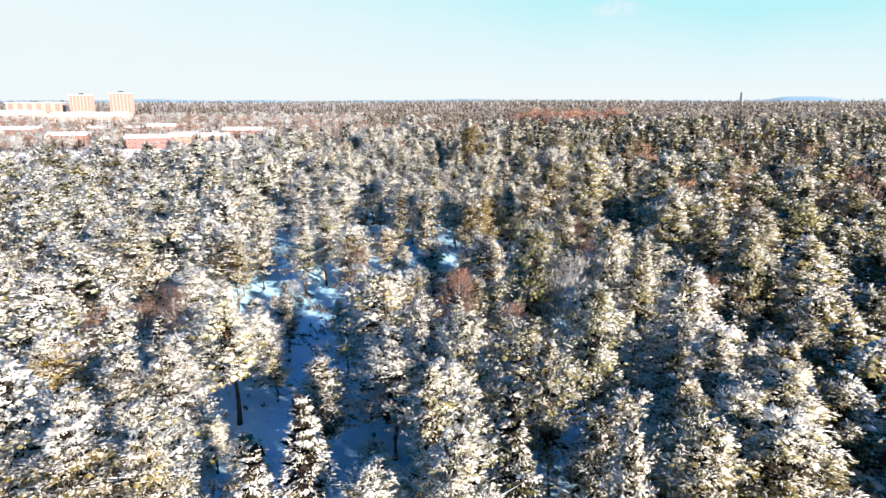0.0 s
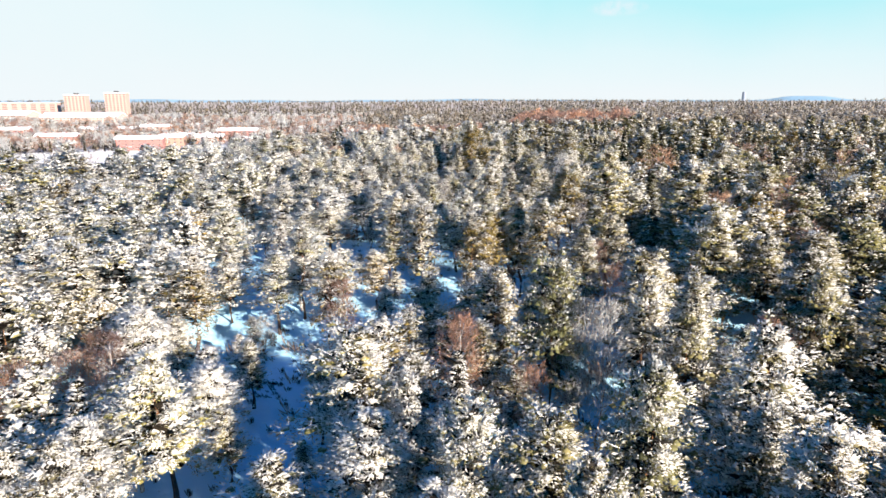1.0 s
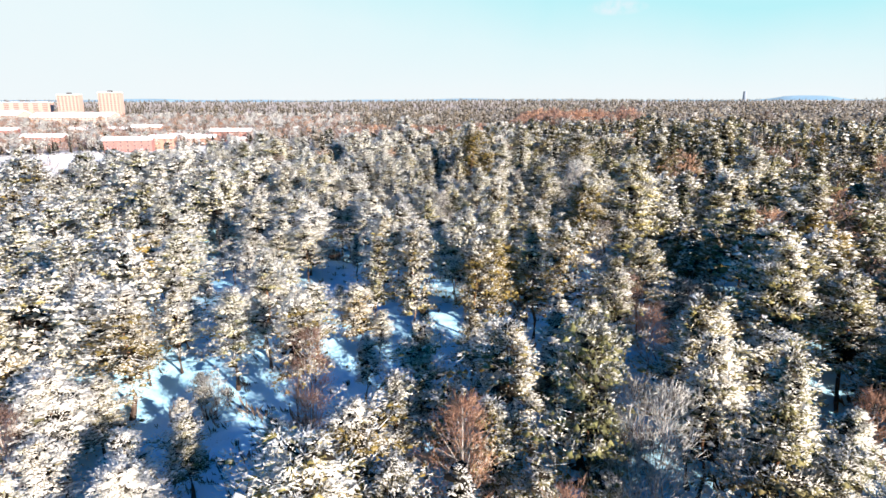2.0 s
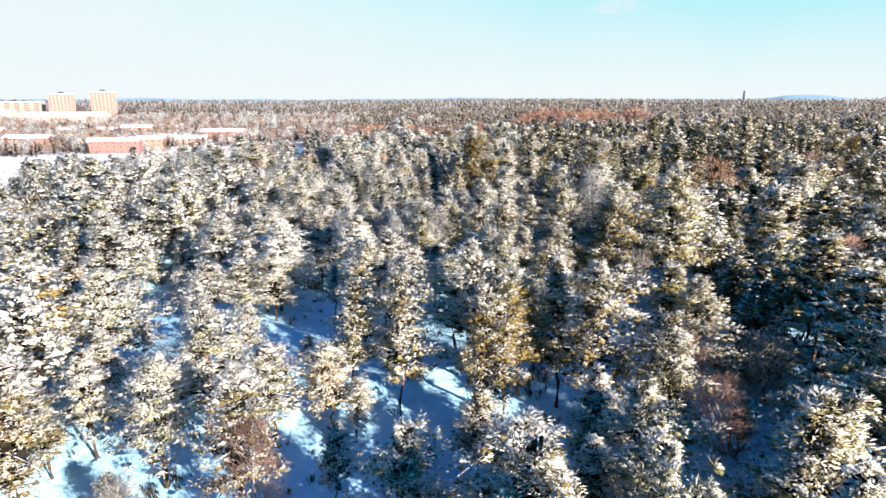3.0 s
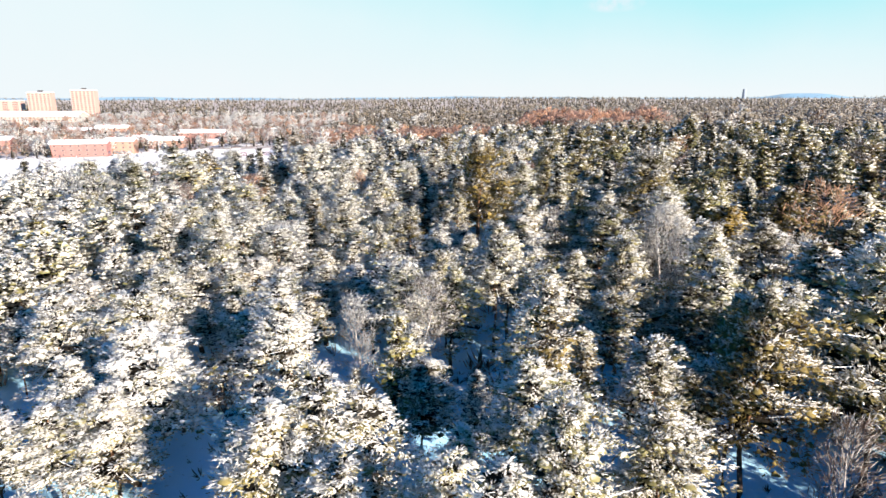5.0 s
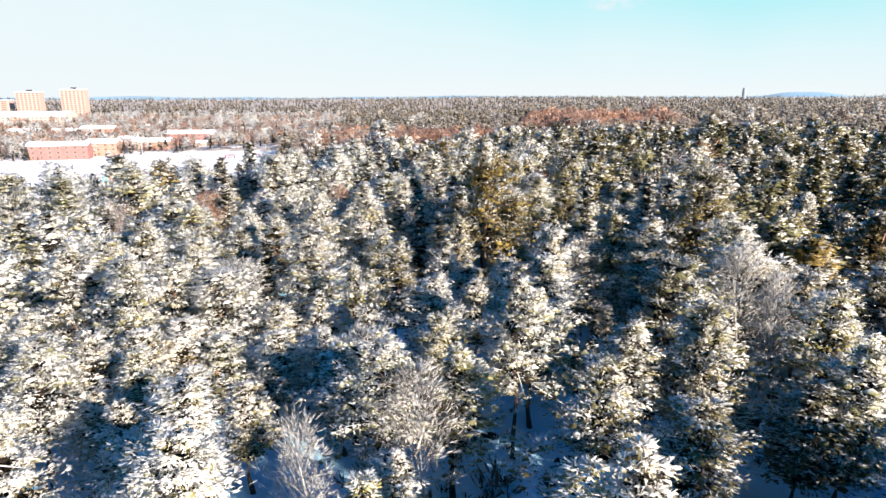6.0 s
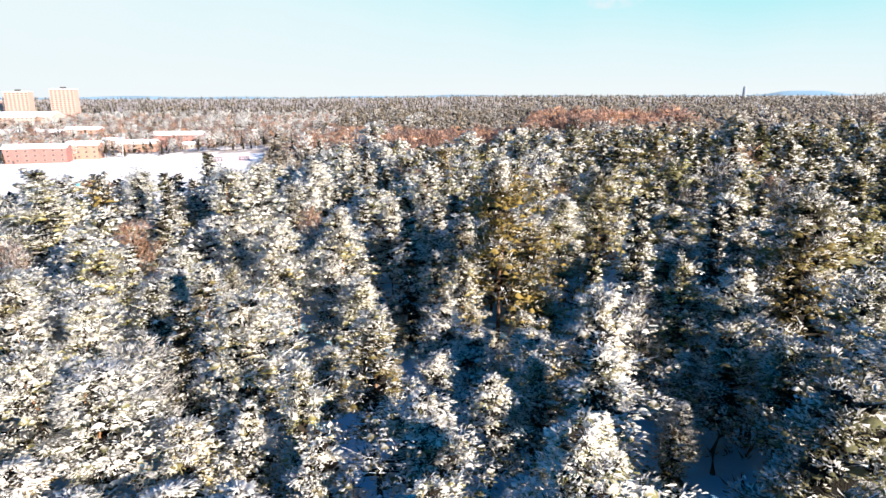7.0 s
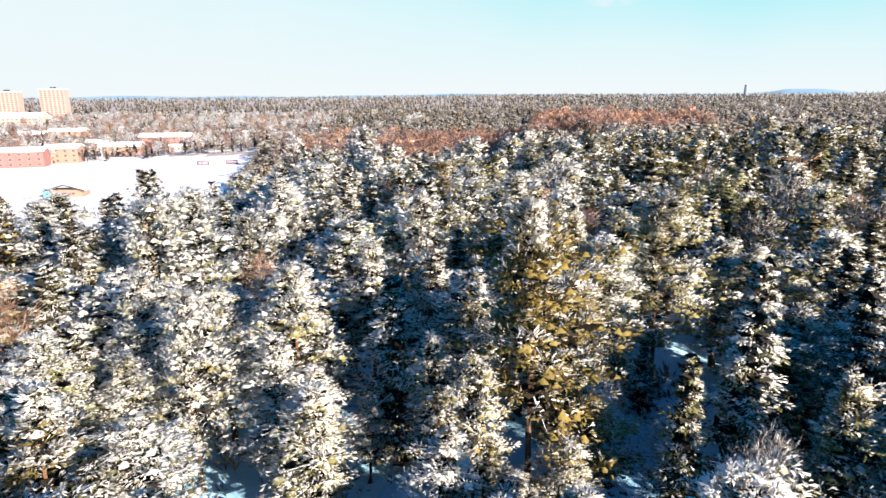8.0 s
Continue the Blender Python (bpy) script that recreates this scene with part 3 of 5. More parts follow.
# single trees that stand out: x, y, height of the tip, crown width, kind (Pine, Golden pine, Light green pine, Spruce, Birch, Frosted birch)
TALL_STAND_1 = [
    (10.1, 30.4, 23.5, 3.2, "P"), (10.2, 37.1, 20.1, 5.4, "P"), (19.7, 38.9, 21.2, 5.9, "P"), (-0.6, 39.1, 22.8, 4.3, "P"), (24.3, 42.1, 21.2, 8, "P"), (8.2, 43.4, 22.6, 4.8, "P"),
    (22.4, 46.5, 22.4, 5.9, "P"), (2.3, 49.1, 22.6, 5.2, "P"), (12.6, 49.6, 25.3, 5.3, "L"), (-27.5, 51, 19.1, 5.8, "P"), (-10.5, 51.7, 17.7, 4.9, "P"), (-20.9, 52.2, 11.5, 3.4, "P"),
    (-4.5, 53.9, 19.6, 7.2, "P"), (23.2, 57.5, 24.7, 8, "P"), (-39.4, 58.2, 17.7, 7.5, "G"), (-2, 59, 20.7, 3.3, "P"), (-21.5, 60.8, 21.7, 6.9, "L"), (-5.8, 61, 23, 8, "P"),
    (7.6, 63.1, 18.8, 3.2, "B"),
]
TALL_STAND_2 = [
    (-26.8, 65.7, 17.5, 5, "B"), (22.1, 68.1, 25.1, 5.9, "P"), (14.6, 68.3, 22.9, 4.1, "F"), (12.4, 68.4, 22.4, 3.2, "F"), (-40.3, 69.8, 15.6, 5, "B"), (10.3, 70.4, 26, 5.5, "L"),
    (1.9, 70.4, 20.5, 4.6, "B"), (-22.1, 70.7, 15.5, 5.9, "P"), (42.9, 72.6, 24.4, 8, "P"), (36.9, 74.8, 23.8, 5.2, "P"), (32.6, 74.9, 18.5, 4.6, "B"), (20.7, 75.6, 23.1, 6.2, "P"),
    (-50.4, 76, 18.8, 8, "L"), (-34.5, 77.2, 16.2, 4.5, "B"), (-38.5, 77.3, 14.5, 4.7, "B"), (-2.9, 77.9, 18.7, 4.1, "P"), (6, 78.6, 23, 6.6, "P"), (21.9, 80.9, 24.1, 8, "P"),
    (-32.8, 81.5, 17.4, 7.7, "P"),
]
TALL_STAND_3 = [
    (39.8, 82, 24.2, 8, "P"), (-31.4, 85.4, 14.8, 5.4, "P"), (-12.2, 88, 18.8, 4.3, "B"), (39.4, 88.7, 24.2, 8, "P"), (-21.8, 89.2, 13.5, 3.4, "F"), (32.4, 89.2, 26.5, 8, "P"),
    (-14.1, 90.3, 22.2, 5.6, "G"), (-31.3, 91, 21.6, 8, "G"), (11.9, 92.1, 21, 4.3, "P"), (-46.1, 92.6, 22.1, 8, "P"), (47.1, 93.3, 23.8, 8, "P"), (-52.1, 94.1, 22.1, 8, "P"),
    (22, 94.1, 18.8, 4.1, "B"), (-21.5, 94.8, 20.8, 6.1, "L"), (19.1, 95.8, 23.8, 5.4, "P"), (20.9, 98.1, 21.2, 4.5, "B"), (-13.6, 98.4, 20.4, 4.8, "P"), (-18.9, 98.6, 23.6, 6, "P"),
    (4.2, 98.3, 25.7, 5, "G"),
]
TALL_STAND_4 = [
    (-29, 98.5, 19.7, 4.3, "P"), (13.6, 99.3, 26.8, 7.1, "G"), (-8.9, 99.9, 19.5, 4.6, "G"), (-19.6, 100.6, 21, 6.4, "F"), (-2.8, 101, 25.7, 4.4, "P"), (6, 101.1, 25.4, 6.1, "G"),
    (29.1, 101.6, 19.4, 5.1, "F"), (-7.3, 103.6, 24.4, 4.3, "P"), (11.5, 103.9, 26.2, 4.7, "P"), (24, 104.3, 23.6, 6.2, "P"), (3.5, 107.3, 27, 4.9, "P"), (31.3, 108.2, 24.3, 5, "S"),
    (-32.3, 109.2, 23.9, 7.7, "L"), (-51.5, 113, 22, 7.4, "L"), (11.9, 115.2, 24.9, 5.8, "P"), (41.5, 115.9, 24.8, 5.7, "P"), (-5.9, 118.7, 25.4, 5, "P"), (20.3, 123.3, 28.9, 6.6, "G"),
    (28.1, 123.5, 31.6, 8, "P"),
]
TALL_STAND_5 = [
    (-19.8, 124.2, 21.6, 5.5, "P"), (-27.8, 124.3, 20.6, 5.3, "P"), (-23.8, 124.6, 20.6, 5, "P"), (17.7, 125.3, 22.7, 3.9, "P"), (8.8, 126.4, 28.3, 4.4, "G"), (21.1, 126.5, 27.9, 4.9, "G"),
    (3.4, 126.9, 21.6, 3.4, "P"), (57.4, 127.9, 27, 8, "P"), (43.6, 129.7, 25.5, 8, "P"), (-20.7, 129.9, 24.1, 7.5, "P"), (11.1, 130, 23.5, 4.4, "G"), (-1.9, 130.8, 24.6, 3.6, "L"),
    (-45, 132.7, 25, 8, "L"), (-11.1, 135.1, 24.1, 6.8, "P"), (-5.5, 137, 23.6, 3.2, "F"), (-31.5, 138.6, 23.9, 7.3, "P"), (16.2, 139.9, 23.2, 5.1, "P"), (-24.6, 140.3, 23.6, 7.1, "P"),
    (-13.2, 141.4, 23.8, 5.2, "P"),
]
TALL_STAND_6 = [
    (23.6, 141.9, 23.2, 5.2, "P"), (26.3, 141.9, 25.9, 4.7, "L"), (0.6, 142.2, 23.9, 5.1, "F"), (-1.9, 146, 24.4, 6.3, "L"), (14.3, 147.2, 25.1, 5.2, "P"), (-22.4, 148.6, 19.7, 4.5, "P"),
    (-27.3, 149.5, 22.9, 6.5, "L"), (-3.5, 149.8, 23.5, 4.4, "F"), (7, 150.2, 27.3, 5.8, "P"), (25.8, 151.4, 26.9, 3.2, "F"), (-36.8, 152.3, 21.3, 5.6, "P"), (17.8, 152.4, 27.9, 7.2, "P"),
    (60.4, 154.4, 29, 8, "P"), (-11.5, 154.5, 21.5, 4.9, "P"), (-19.7, 156.4, 22, 5.2, "G"), (39.1, 157.6, 25.8, 7, "P"), (-4.7, 157.9, 22.6, 3.7, "P"), (1.3, 157.9, 24.9, 6, "P"),
    (-23.4, 158.1, 27.1, 5.9, "L"),
]
TALL_STAND_7 = [
    (22.6, 158.7, 24.4, 4.6, "P"), (-5.6, 159.9, 25.6, 3.2, "L"), (-9.6, 161.5, 22.7, 4.2, "P"), (-12.9, 161.5, 21.7, 4, "P"), (10.7, 162.1, 25.7, 5, "P"), (-18.5, 162.5, 24.4, 7.3, "L"),
    (-32, 163.1, 26.7, 6.6, "P"), (0.3, 163.5, 22.7, 3.5, "P"), (5, 164.3, 23, 4.3, "P"), (-23, 164.7, 25.1, 5.7, "L"), (8.4, 165.8, 23.2, 3.7, "P"), (-10.5, 165.8, 27.1, 6.8, "P"),
    (-18.7, 166.9, 24.1, 5.7, "F"), (-2.4, 167.2, 26, 4, "G"), (21.6, 168.9, 23.9, 4.7, "P"), (12.5, 170, 26.8, 6, "P"), (-23.7, 171.7, 25.4, 5.9, "L"), (-19.5, 173.5, 26.1, 4.6, "P"),
    (18, 176.1, 23.7, 3.7, "F"),
]
TALL_STAND_8 = [
    (21.2, 176.6, 27.2, 4.1, "P"), (-17.3, 176.8, 26.7, 5.2, "G"), (31.3, 177.3, 31.9, 8, "G"), (17.7, 178, 22.7, 4.2, "P"), (-13.3, 179, 24, 6.4, "P"), (2, 179.3, 23.2, 3.9, "P"),
    (-64.5, 180.6, 27.2, 8, "L"), (15.3, 180.8, 26.7, 3.2, "S"), (18.7, 181.5, 31.3, 4.6, "S"), (-28.2, 182, 26.8, 6.1, "L"), (20.9, 182.4, 19.9, 3.2, "F"), (3.9, 182.8, 25.2, 3.5, "P"),
    (-5.4, 183.6, 23.4, 5, "L"), (15.8, 184, 20, 4.1, "F"), (7.7, 184.1, 34.6, 7.5, "G"), (27.5, 184.8, 29.7, 5, "S"), (-23.1, 187.3, 25.6, 6.2, "L"), (-38.9, 187.3, 25.9, 3.9, "B"),
    (1.7, 187.7, 25, 3.9, "P"),
]
TALL_STAND_9 = [
    (-8.7, 188.3, 24.7, 4.5, "P"), (-14.4, 188.9, 27.5, 5.5, "P"), (-8.5, 193.1, 28.1, 6.3, "L"), (-18.8, 193.9, 27.2, 5.8, "P"), (-30.3, 194.2, 26.4, 5, "B"), (-50.4, 194.6, 29, 8, "L"),
    (-58.9, 196.9, 29.2, 8, "L"), (15.5, 198.9, 28.5, 7.3, "L"), (13.5, 202.3, 29.6, 5.3, "P"), (21.4, 202.6, 31, 7.5, "P"), (-13.3, 202.9, 26.3, 3.2, "B"), (-44.2, 203.3, 29.4, 7.8, "L"),
    (1.4, 203.5, 26.5, 4.4, "P"), (-4.2, 204.1, 27.6, 4.9, "P"), (31, 204.7, 25.8, 8, "P"), (-24.5, 206.9, 30.6, 8, "L"), (-20.6, 208.7, 31.4, 6.2, "L"), (-32.1, 209.4, 30.1, 4.7, "S"),
    (30.1, 209.5, 25.8, 6.5, "P"),
]
TALL_STAND_10 = [
    (38.6, 210.8, 25.1, 5, "S"), (-0.2, 211.3, 30.7, 5.5, "P"), (-40.1, 216.4, 28.9, 6.1, "L"), (-18.8, 218.9, 27.2, 5.8, "P"), (-43.6, 225.5, 28.5, 7.8, "L"), (-33.4, 226.7, 31, 5, "S"),
    (12.2, 229.7, 29.9, 7.1, "L"), (-18.4, 230.1, 30.1, 7.3, "P"), (-9.6, 230.3, 30.1, 5, "S"), (-43.3, 235.3, 26.2, 5, "S"), (27.8, 244.1, 23.9, 5, "S"), (7.5, 244.3, 29, 7.5, "L"),
    (-32.9, 323.5, 30.8, 5, "S"),
]
SINGLE = TALL_STAND_1 + TALL_STAND_2 + TALL_STAND_3 + TALL_STAND_4 + TALL_STAND_5 + TALL_STAND_6 + TALL_STAND_7 + TALL_STAND_8 + TALL_STAND_9 + TALL_STAND_10
# the trees between them: x, y, height of the tip, kind
STAND_1 = [
    (1.1, 34, 20.8, "P"), (-28.7, 34.1, 20.1, "G"), (-37.1, 34.2, 19.1, "P"), (-12.3, 34.3, 19.4, "S"), (-18.2, 34.3, 20.2, "P"), (37.7, 34.4, 20.5, "P"),
    (-23.2, 34.5, 21.1, "G"), (-4.5, 34.6, 17.8, "P"), (16, 34.6, 20.6, "P"), (21.1, 35.1, 21, "G"), (32.8, 36.8, 20.5, "P"), (-32.8, 37.5, 19.9, "P"),
    (-9.4, 37.9, 21.3, "S"), (5.1, 38.7, 21, "S"), (-26.1, 39.1, 20.7, "P"), (-20.6, 39.3, 20.3, "P"), (13, 40.8, 19.4, "P"), (37.5, 41.5, 21, "P"),
    (-5, 41.6, 14.2, "P"), (29.3, 41.8, 20.7, "P"), (-15.2, 42.3, 16, "P"), (-37.1, 42.5, 19.3, "P"), (0, 43.5, 20.7, "P"), (18, 43.9, 19.7, "P"),
]
STAND_2 = [
    (-33.4, 44.5, 20, "P"), (-21.7, 44.9, 15.9, "P"), (33.3, 45.3, 20.7, "P"), (4.5, 45.6, 18.3, "P"), (27.8, 46.3, 21.2, "P"), (-37.3, 48, 19.3, "P"),
    (36.7, 48.2, 20.7, "P"), (-5.9, 48.8, 11.5, "P"), (-23, 49.8, 20, "P"), (7.9, 50.3, 21.3, "P"), (20.6, 51.9, 21.3, "P"), (32.2, 53.1, 20.4, "P"),
    (27.7, 53.2, 18.8, "P"), (36.4, 53.7, 20.9, "P"), (-25, 54.6, 18.4, "P"), (15.5, 55.8, 21, "P"), (0.8, 56.2, 18, "P"), (5.7, 57.3, 16.3, "P"),
    (36.4, 58.2, 21.2, "P"), (-33.1, 59.7, 15.7, "P"), (-27.5, 60.7, 15.3, "P"), (8.6, 61.3, 12.1, "P"), (-11.6, 63.2, 11.8, "P"), (1.4, 63.8, 19.7, "S"),
]
STAND_3 = [
    (36.9, 63.8, 14.2, "G"), (-31.5, 64.4, 16.9, "S"), (-2.5, 65.5, 19.3, "P"), (6.2, 65.8, 14.5, "P"), (31.1, 66, 19.8, "S"), (-18.9, 66.3, 13.2, "P"),
    (25.7, 66.9, 18.7, "P"), (-37.2, 68.1, 16.2, "P"), (-9.1, 68.7, 19.1, "P"), (16.9, 69.1, 11.5, "P"), (-30, 69.8, 14.3, "P"), (6.9, 70, 16, "P"),
    (-4.9, 70.3, 20.4, "G"), (37.7, 71.2, 14.7, "P"), (28.3, 71.6, 19.3, "P"), (-34, 71.8, 12.2, "P"), (-11.9, 72.9, 14.8, "P"), (3.9, 73.6, 18.9, "P"),
    (-23.5, 74.7, 16, "P"), (-30.8, 75.3, 14.6, "P"), (13.5, 75.6, 12.7, "P"), (-9.5, 77.2, 17.8, "B"), (1.5, 78.5, 17.9, "P"), (-20.5, 78.9, 14.9, "P"),
]
STAND_4 = [
    (-26.3, 80.4, 11.5, "P"), (-13.9, 81, 13.6, "P"), (27.5, 81.4, 20.9, "P"), (13.4, 82.5, 21, "P"), (-1.3, 83.4, 21, "P"), (5.8, 84.7, 20.3, "G"),
    (-36.8, 84.8, 15.3, "P"), (-24.3, 86.6, 12.6, "P"), (10.7, 87.3, 18.3, "P"), (14.3, 88.3, 21.7, "P"), (25.8, 88.3, 20.9, "G"), (5.2, 88.9, 16.7, "P"),
    (-37.7, 89.2, 15.2, "P"), (-23.3, 90.4, 13.4, "P"), (-7.4, 91.4, 17, "P"), (-35.4, 93.5, 22.2, "P"), (3.6, 94, 18.7, "P"), (37.8, 95.8, 24.4, "P"),
    (-31.7, 96.4, 16.4, "P"), (25.5, 97.2, 16, "P"), (32.2, 98.5, 18.7, "P"), (-6.6, 98.8, 16.8, "P"), (19.8, 100.4, 19.1, "P"), (37.6, 100.9, 25.6, "P"),
]
STAND_5 = [
    (-35.3, 101.6, 23.9, "P"), (-14.6, 102.6, 17.4, "P"), (-29.9, 103, 19.6, "P"), (31.4, 104.3, 19.5, "P"), (-37.8, 105.4, 24.6, "G"), (8.1, 105.6, 25.1, "G"),
    (18.3, 105.9, 17.1, "P"), (-19.7, 107.4, 17.6, "P"), (37.5, 107.7, 27.3, "P"), (-12.2, 107.9, 17.3, "P"), (-1.9, 108.4, 17.3, "S"), (24.3, 109.1, 24.2, "P"),
    (-8.4, 109.9, 17.5, "P"), (-19.9, 112.6, 19.1, "P"), (36, 112.7, 22.7, "G"), (-3, 112.8, 23.9, "P"), (27.6, 112.8, 21.9, "P"), (2.4, 113.1, 23.8, "P"),
    (6.6, 113.4, 26.3, "P"), (-32, 114.9, 16.5, "P"), (-7.6, 115.2, 25.1, "P"), (-25.9, 115.7, 20.5, "P"), (33.2, 116.6, 22.9, "G"), (22.3, 116.8, 23.5, "F"),
]
STAND_6 = [
    (-21.4, 117.3, 19.2, "P"), (2, 118.6, 22.2, "P"), (-3.1, 121, 23.7, "P"), (6.5, 121, 25.2, "P"), (-8.5, 121.4, 23.9, "P"), (14.7, 123.7, 25, "P"),
    (-12.5, 125, 19.7, "P"), (34.2, 125.1, 24.8, "P"), (-31.9, 127, 19, "P"), (16.9, 128, 22.9, "P"), (-24.5, 128.1, 22.2, "P"), (32.5, 128.5, 26.4, "P"),
    (37.5, 128.7, 27.5, "S"), (0.1, 129.1, 21.7, "P"), (-34.9, 130.6, 16.1, "P"), (8.5, 131.7, 24.3, "P"), (-28.2, 131.7, 18.7, "P"), (21.6, 132, 17.5, "P"),
    (-5, 132.1, 19.8, "P"), (27.3, 134.3, 25.8, "G"), (18.2, 135.2, 19.2, "P"), (-36.7, 135.3, 15.8, "P"), (-20.2, 135.5, 20, "P"), (34.5, 136.2, 25.4, "P"),
]
STAND_7 = [
    (-1, 138.5, 20.7, "P"), (9.9, 139.2, 25.7, "P"), (37.9, 139.5, 26.8, "P"), (-15.9, 139.6, 21.6, "P"), (-17.4, 142.2, 22.1, "P"), (36.1, 143.7, 26.8, "P"),
    (-30.3, 144.4, 18.5, "P"), (18.7, 145.7, 26.5, "P"), (2.4, 146.2, 23.8, "P"), (-11.7, 147.2, 20.9, "P"), (28.2, 147.3, 26.6, "P"), (-19.4, 148.4, 22.7, "P"),
    (22.4, 148.5, 20.7, "P"), (-32.4, 149.6, 18.6, "P"), (-5.8, 151.4, 22, "P"), (2, 151.7, 23.8, "P"), (-24.5, 151.9, 22.8, "P"), (-21.7, 154.1, 22.1, "P"),
    (-7.1, 155.1, 21.7, "P"), (-16.3, 155.1, 21.1, "P"), (-31.2, 155.2, 23, "P"), (9.1, 155.6, 24.5, "P"), (31.2, 156.3, 25.8, "P"), (-35.7, 157.8, 22.7, "P"),
]
STAND_8 = [
    (26.8, 158, 27.3, "F"), (29.5, 161.8, 26.9, "P"), (-37.9, 162.1, 23.9, "S"), (34.3, 165.1, 24.5, "P"), (12.3, 165.7, 25.2, "S"), (24, 165.7, 24.6, "P"),
    (-29.5, 167.1, 26.5, "P"), (30.3, 168.1, 27.5, "P"), (-15.5, 168.7, 25.8, "S"), (8.6, 169.8, 23.5, "G"), (1.4, 169.8, 21.9, "P"), (-29.1, 172.2, 27.2, "P"),
    (-6.5, 173.2, 20.8, "P"), (24.7, 173.4, 26.9, "P"), (37.9, 173.5, 26.8, "P"), (-35.6, 173.6, 25.4, "P"), (-13.9, 175.5, 23.6, "S"), (4.3, 175.5, 21.9, "P"),
    (-25.1, 175.7, 25.1, "P"), (8.6, 176.4, 21, "P"), (-31.5, 177.3, 25.9, "P"), (-7.7, 177.7, 18.9, "P"), (-37.7, 180.4, 25.4, "S"), (-21.3, 181.4, 25, "P"),
]
STAND_9 = [
    (33.3, 181.7, 29.2, "P"), (-31.3, 184.6, 24.1, "P"), (-36.2, 185.3, 23.7, "P"), (24.4, 187.1, 24.3, "P"), (-5.6, 187.9, 22.6, "P"), (10.5, 188, 23.5, "P"),
    (37.8, 188.3, 26.4, "P"), (-33.2, 188.7, 26.6, "P"), (-28.4, 188.8, 25.3, "S"), (31.2, 189.3, 26.5, "P"), (-18.8, 189.4, 22.9, "P"), (26.9, 190.9, 25.3, "P"),
    (-22.9, 191.6, 24.1, "S"), (11.5, 192, 27.7, "G"), (-0.9, 193.1, 27.3, "S"), (4.2, 193.1, 27.5, "P"), (36.5, 195.3, 26, "P"), (-14.3, 195.9, 25.8, "P"),
    (27.6, 197.1, 22.9, "P"), (10.5, 197.3, 26.8, "P"), (-9.2, 198.8, 26.2, "P"), (-29.2, 198.8, 26.8, "S"), (-35.8, 198.8, 27.2, "P"), (-23.7, 199.3, 26.4, "P"),
]
STAND_10 = [
    (35.5, 199.8, 27.4, "S"), (3.2, 200.4, 27.5, "S"), (-14.9, 200.6, 23.6, "P"), (-31.5, 202.9, 26, "P"), (8.5, 203, 26.8, "P"), (-36.3, 204, 22.7, "P"),
    (37.4, 204.3, 27.4, "P"), (-7.6, 204.7, 26.5, "S"), (8.7, 207.4, 28.5, "G"), (-37.2, 209.2, 22.8, "P"), (17.5, 210.3, 25.7, "P"), (4.4, 211.6, 26.7, "S"),
    (-10.9, 212, 25.2, "S"), (32.3, 212.6, 23.1, "P"), (-23.7, 213, 26.6, "P"), (-33.1, 213.2, 26.7, "P"), (-15.4, 213.7, 21.9, "P"), (36.8, 214.3, 22.6, "P"),
    (-6.7, 214.3, 26.8, "P"), (19.4, 214.6, 25.3, "P"), (-28.8, 214.8, 27.3, "P"), (-43.3, 79.2, 15.5, "P"), (-47.2, 86, 17.6, "P"), (-42.1, 86.5, 12.3, "B"),
]
STAND_11 = [
    (-42.2, 89.5, 16.2, "G"), (-46.2, 98, 20.5, "P"), (57.4, 98.6, 23.7, "P"), (-53.7, 102.1, 21.2, "P"), (57.5, 103.5, 19.8, "P"), (45.3, 110.5, 22.7, "P"),
    (55.8, 111, 21.8, "P"), (57.9, 115.8, 26.3, "P"), (-58.5, 118.3, 23.1, "P"), (-51.5, 125.1, 22, "P"), (-78, 130.8, 21.1, "P"), (48, 133.1, 25.7, "S"),
    (61.4, 135.5, 27.7, "P"), (49.2, 139.6, 27.2, "P"), (-56.5, 141.1, 17.8, "P"), (57.2, 141.2, 27.1, "P"), (79, 141.3, 26.9, "P"), (-46.2, 141.4, 17.6, "P"),
    (-49.6, 144.4, 21.1, "P"), (-39.1, 144.5, 19.1, "P"), (45, 147.2, 26.3, "P"), (-46.9, 147.8, 17.5, "P"), (-70, 149.7, 22.3, "P"), (-42.5, 150.7, 23.6, "P"),
]
STAND_12 = [
    (-57.7, 152.2, 23.7, "P"), (-64.5, 154.1, 21.6, "P"), (-46.8, 161.7, 25.7, "P"), (-98.8, 169.1, 24, "P"), (-40.6, 171.8, 21.7, "P"), (-47.9, 177.6, 23.1, "P"),
    (-85.6, 177.6, 23, "S"), (41.3, 177.8, 26.4, "P"), (78.1, 179, 26.2, "P"), (-79.7, 181, 23.8, "P"), (-48.3, 182.2, 25.9, "P"), (49.1, 183.2, 22.5, "S"),
    (-43.2, 186.1, 25.5, "P"), (77.3, 187.3, 27.4, "P"), (-48.5, 189.4, 24.3, "P"), (-74.1, 191.2, 26, "S"), (-60.1, 192.6, 26.4, "S"), (59.2, 194.5, 23, "P"),
    (-40, 196.6, 23.1, "P"), (72.2, 200.4, 29.7, "P"), (-54.5, 201.6, 29.2, "P"), (12.7, 215.1, 28.2, "G"), (60.8, 216.1, 20.7, "P"), (-2.1, 216.3, 27.1, "P"),
]
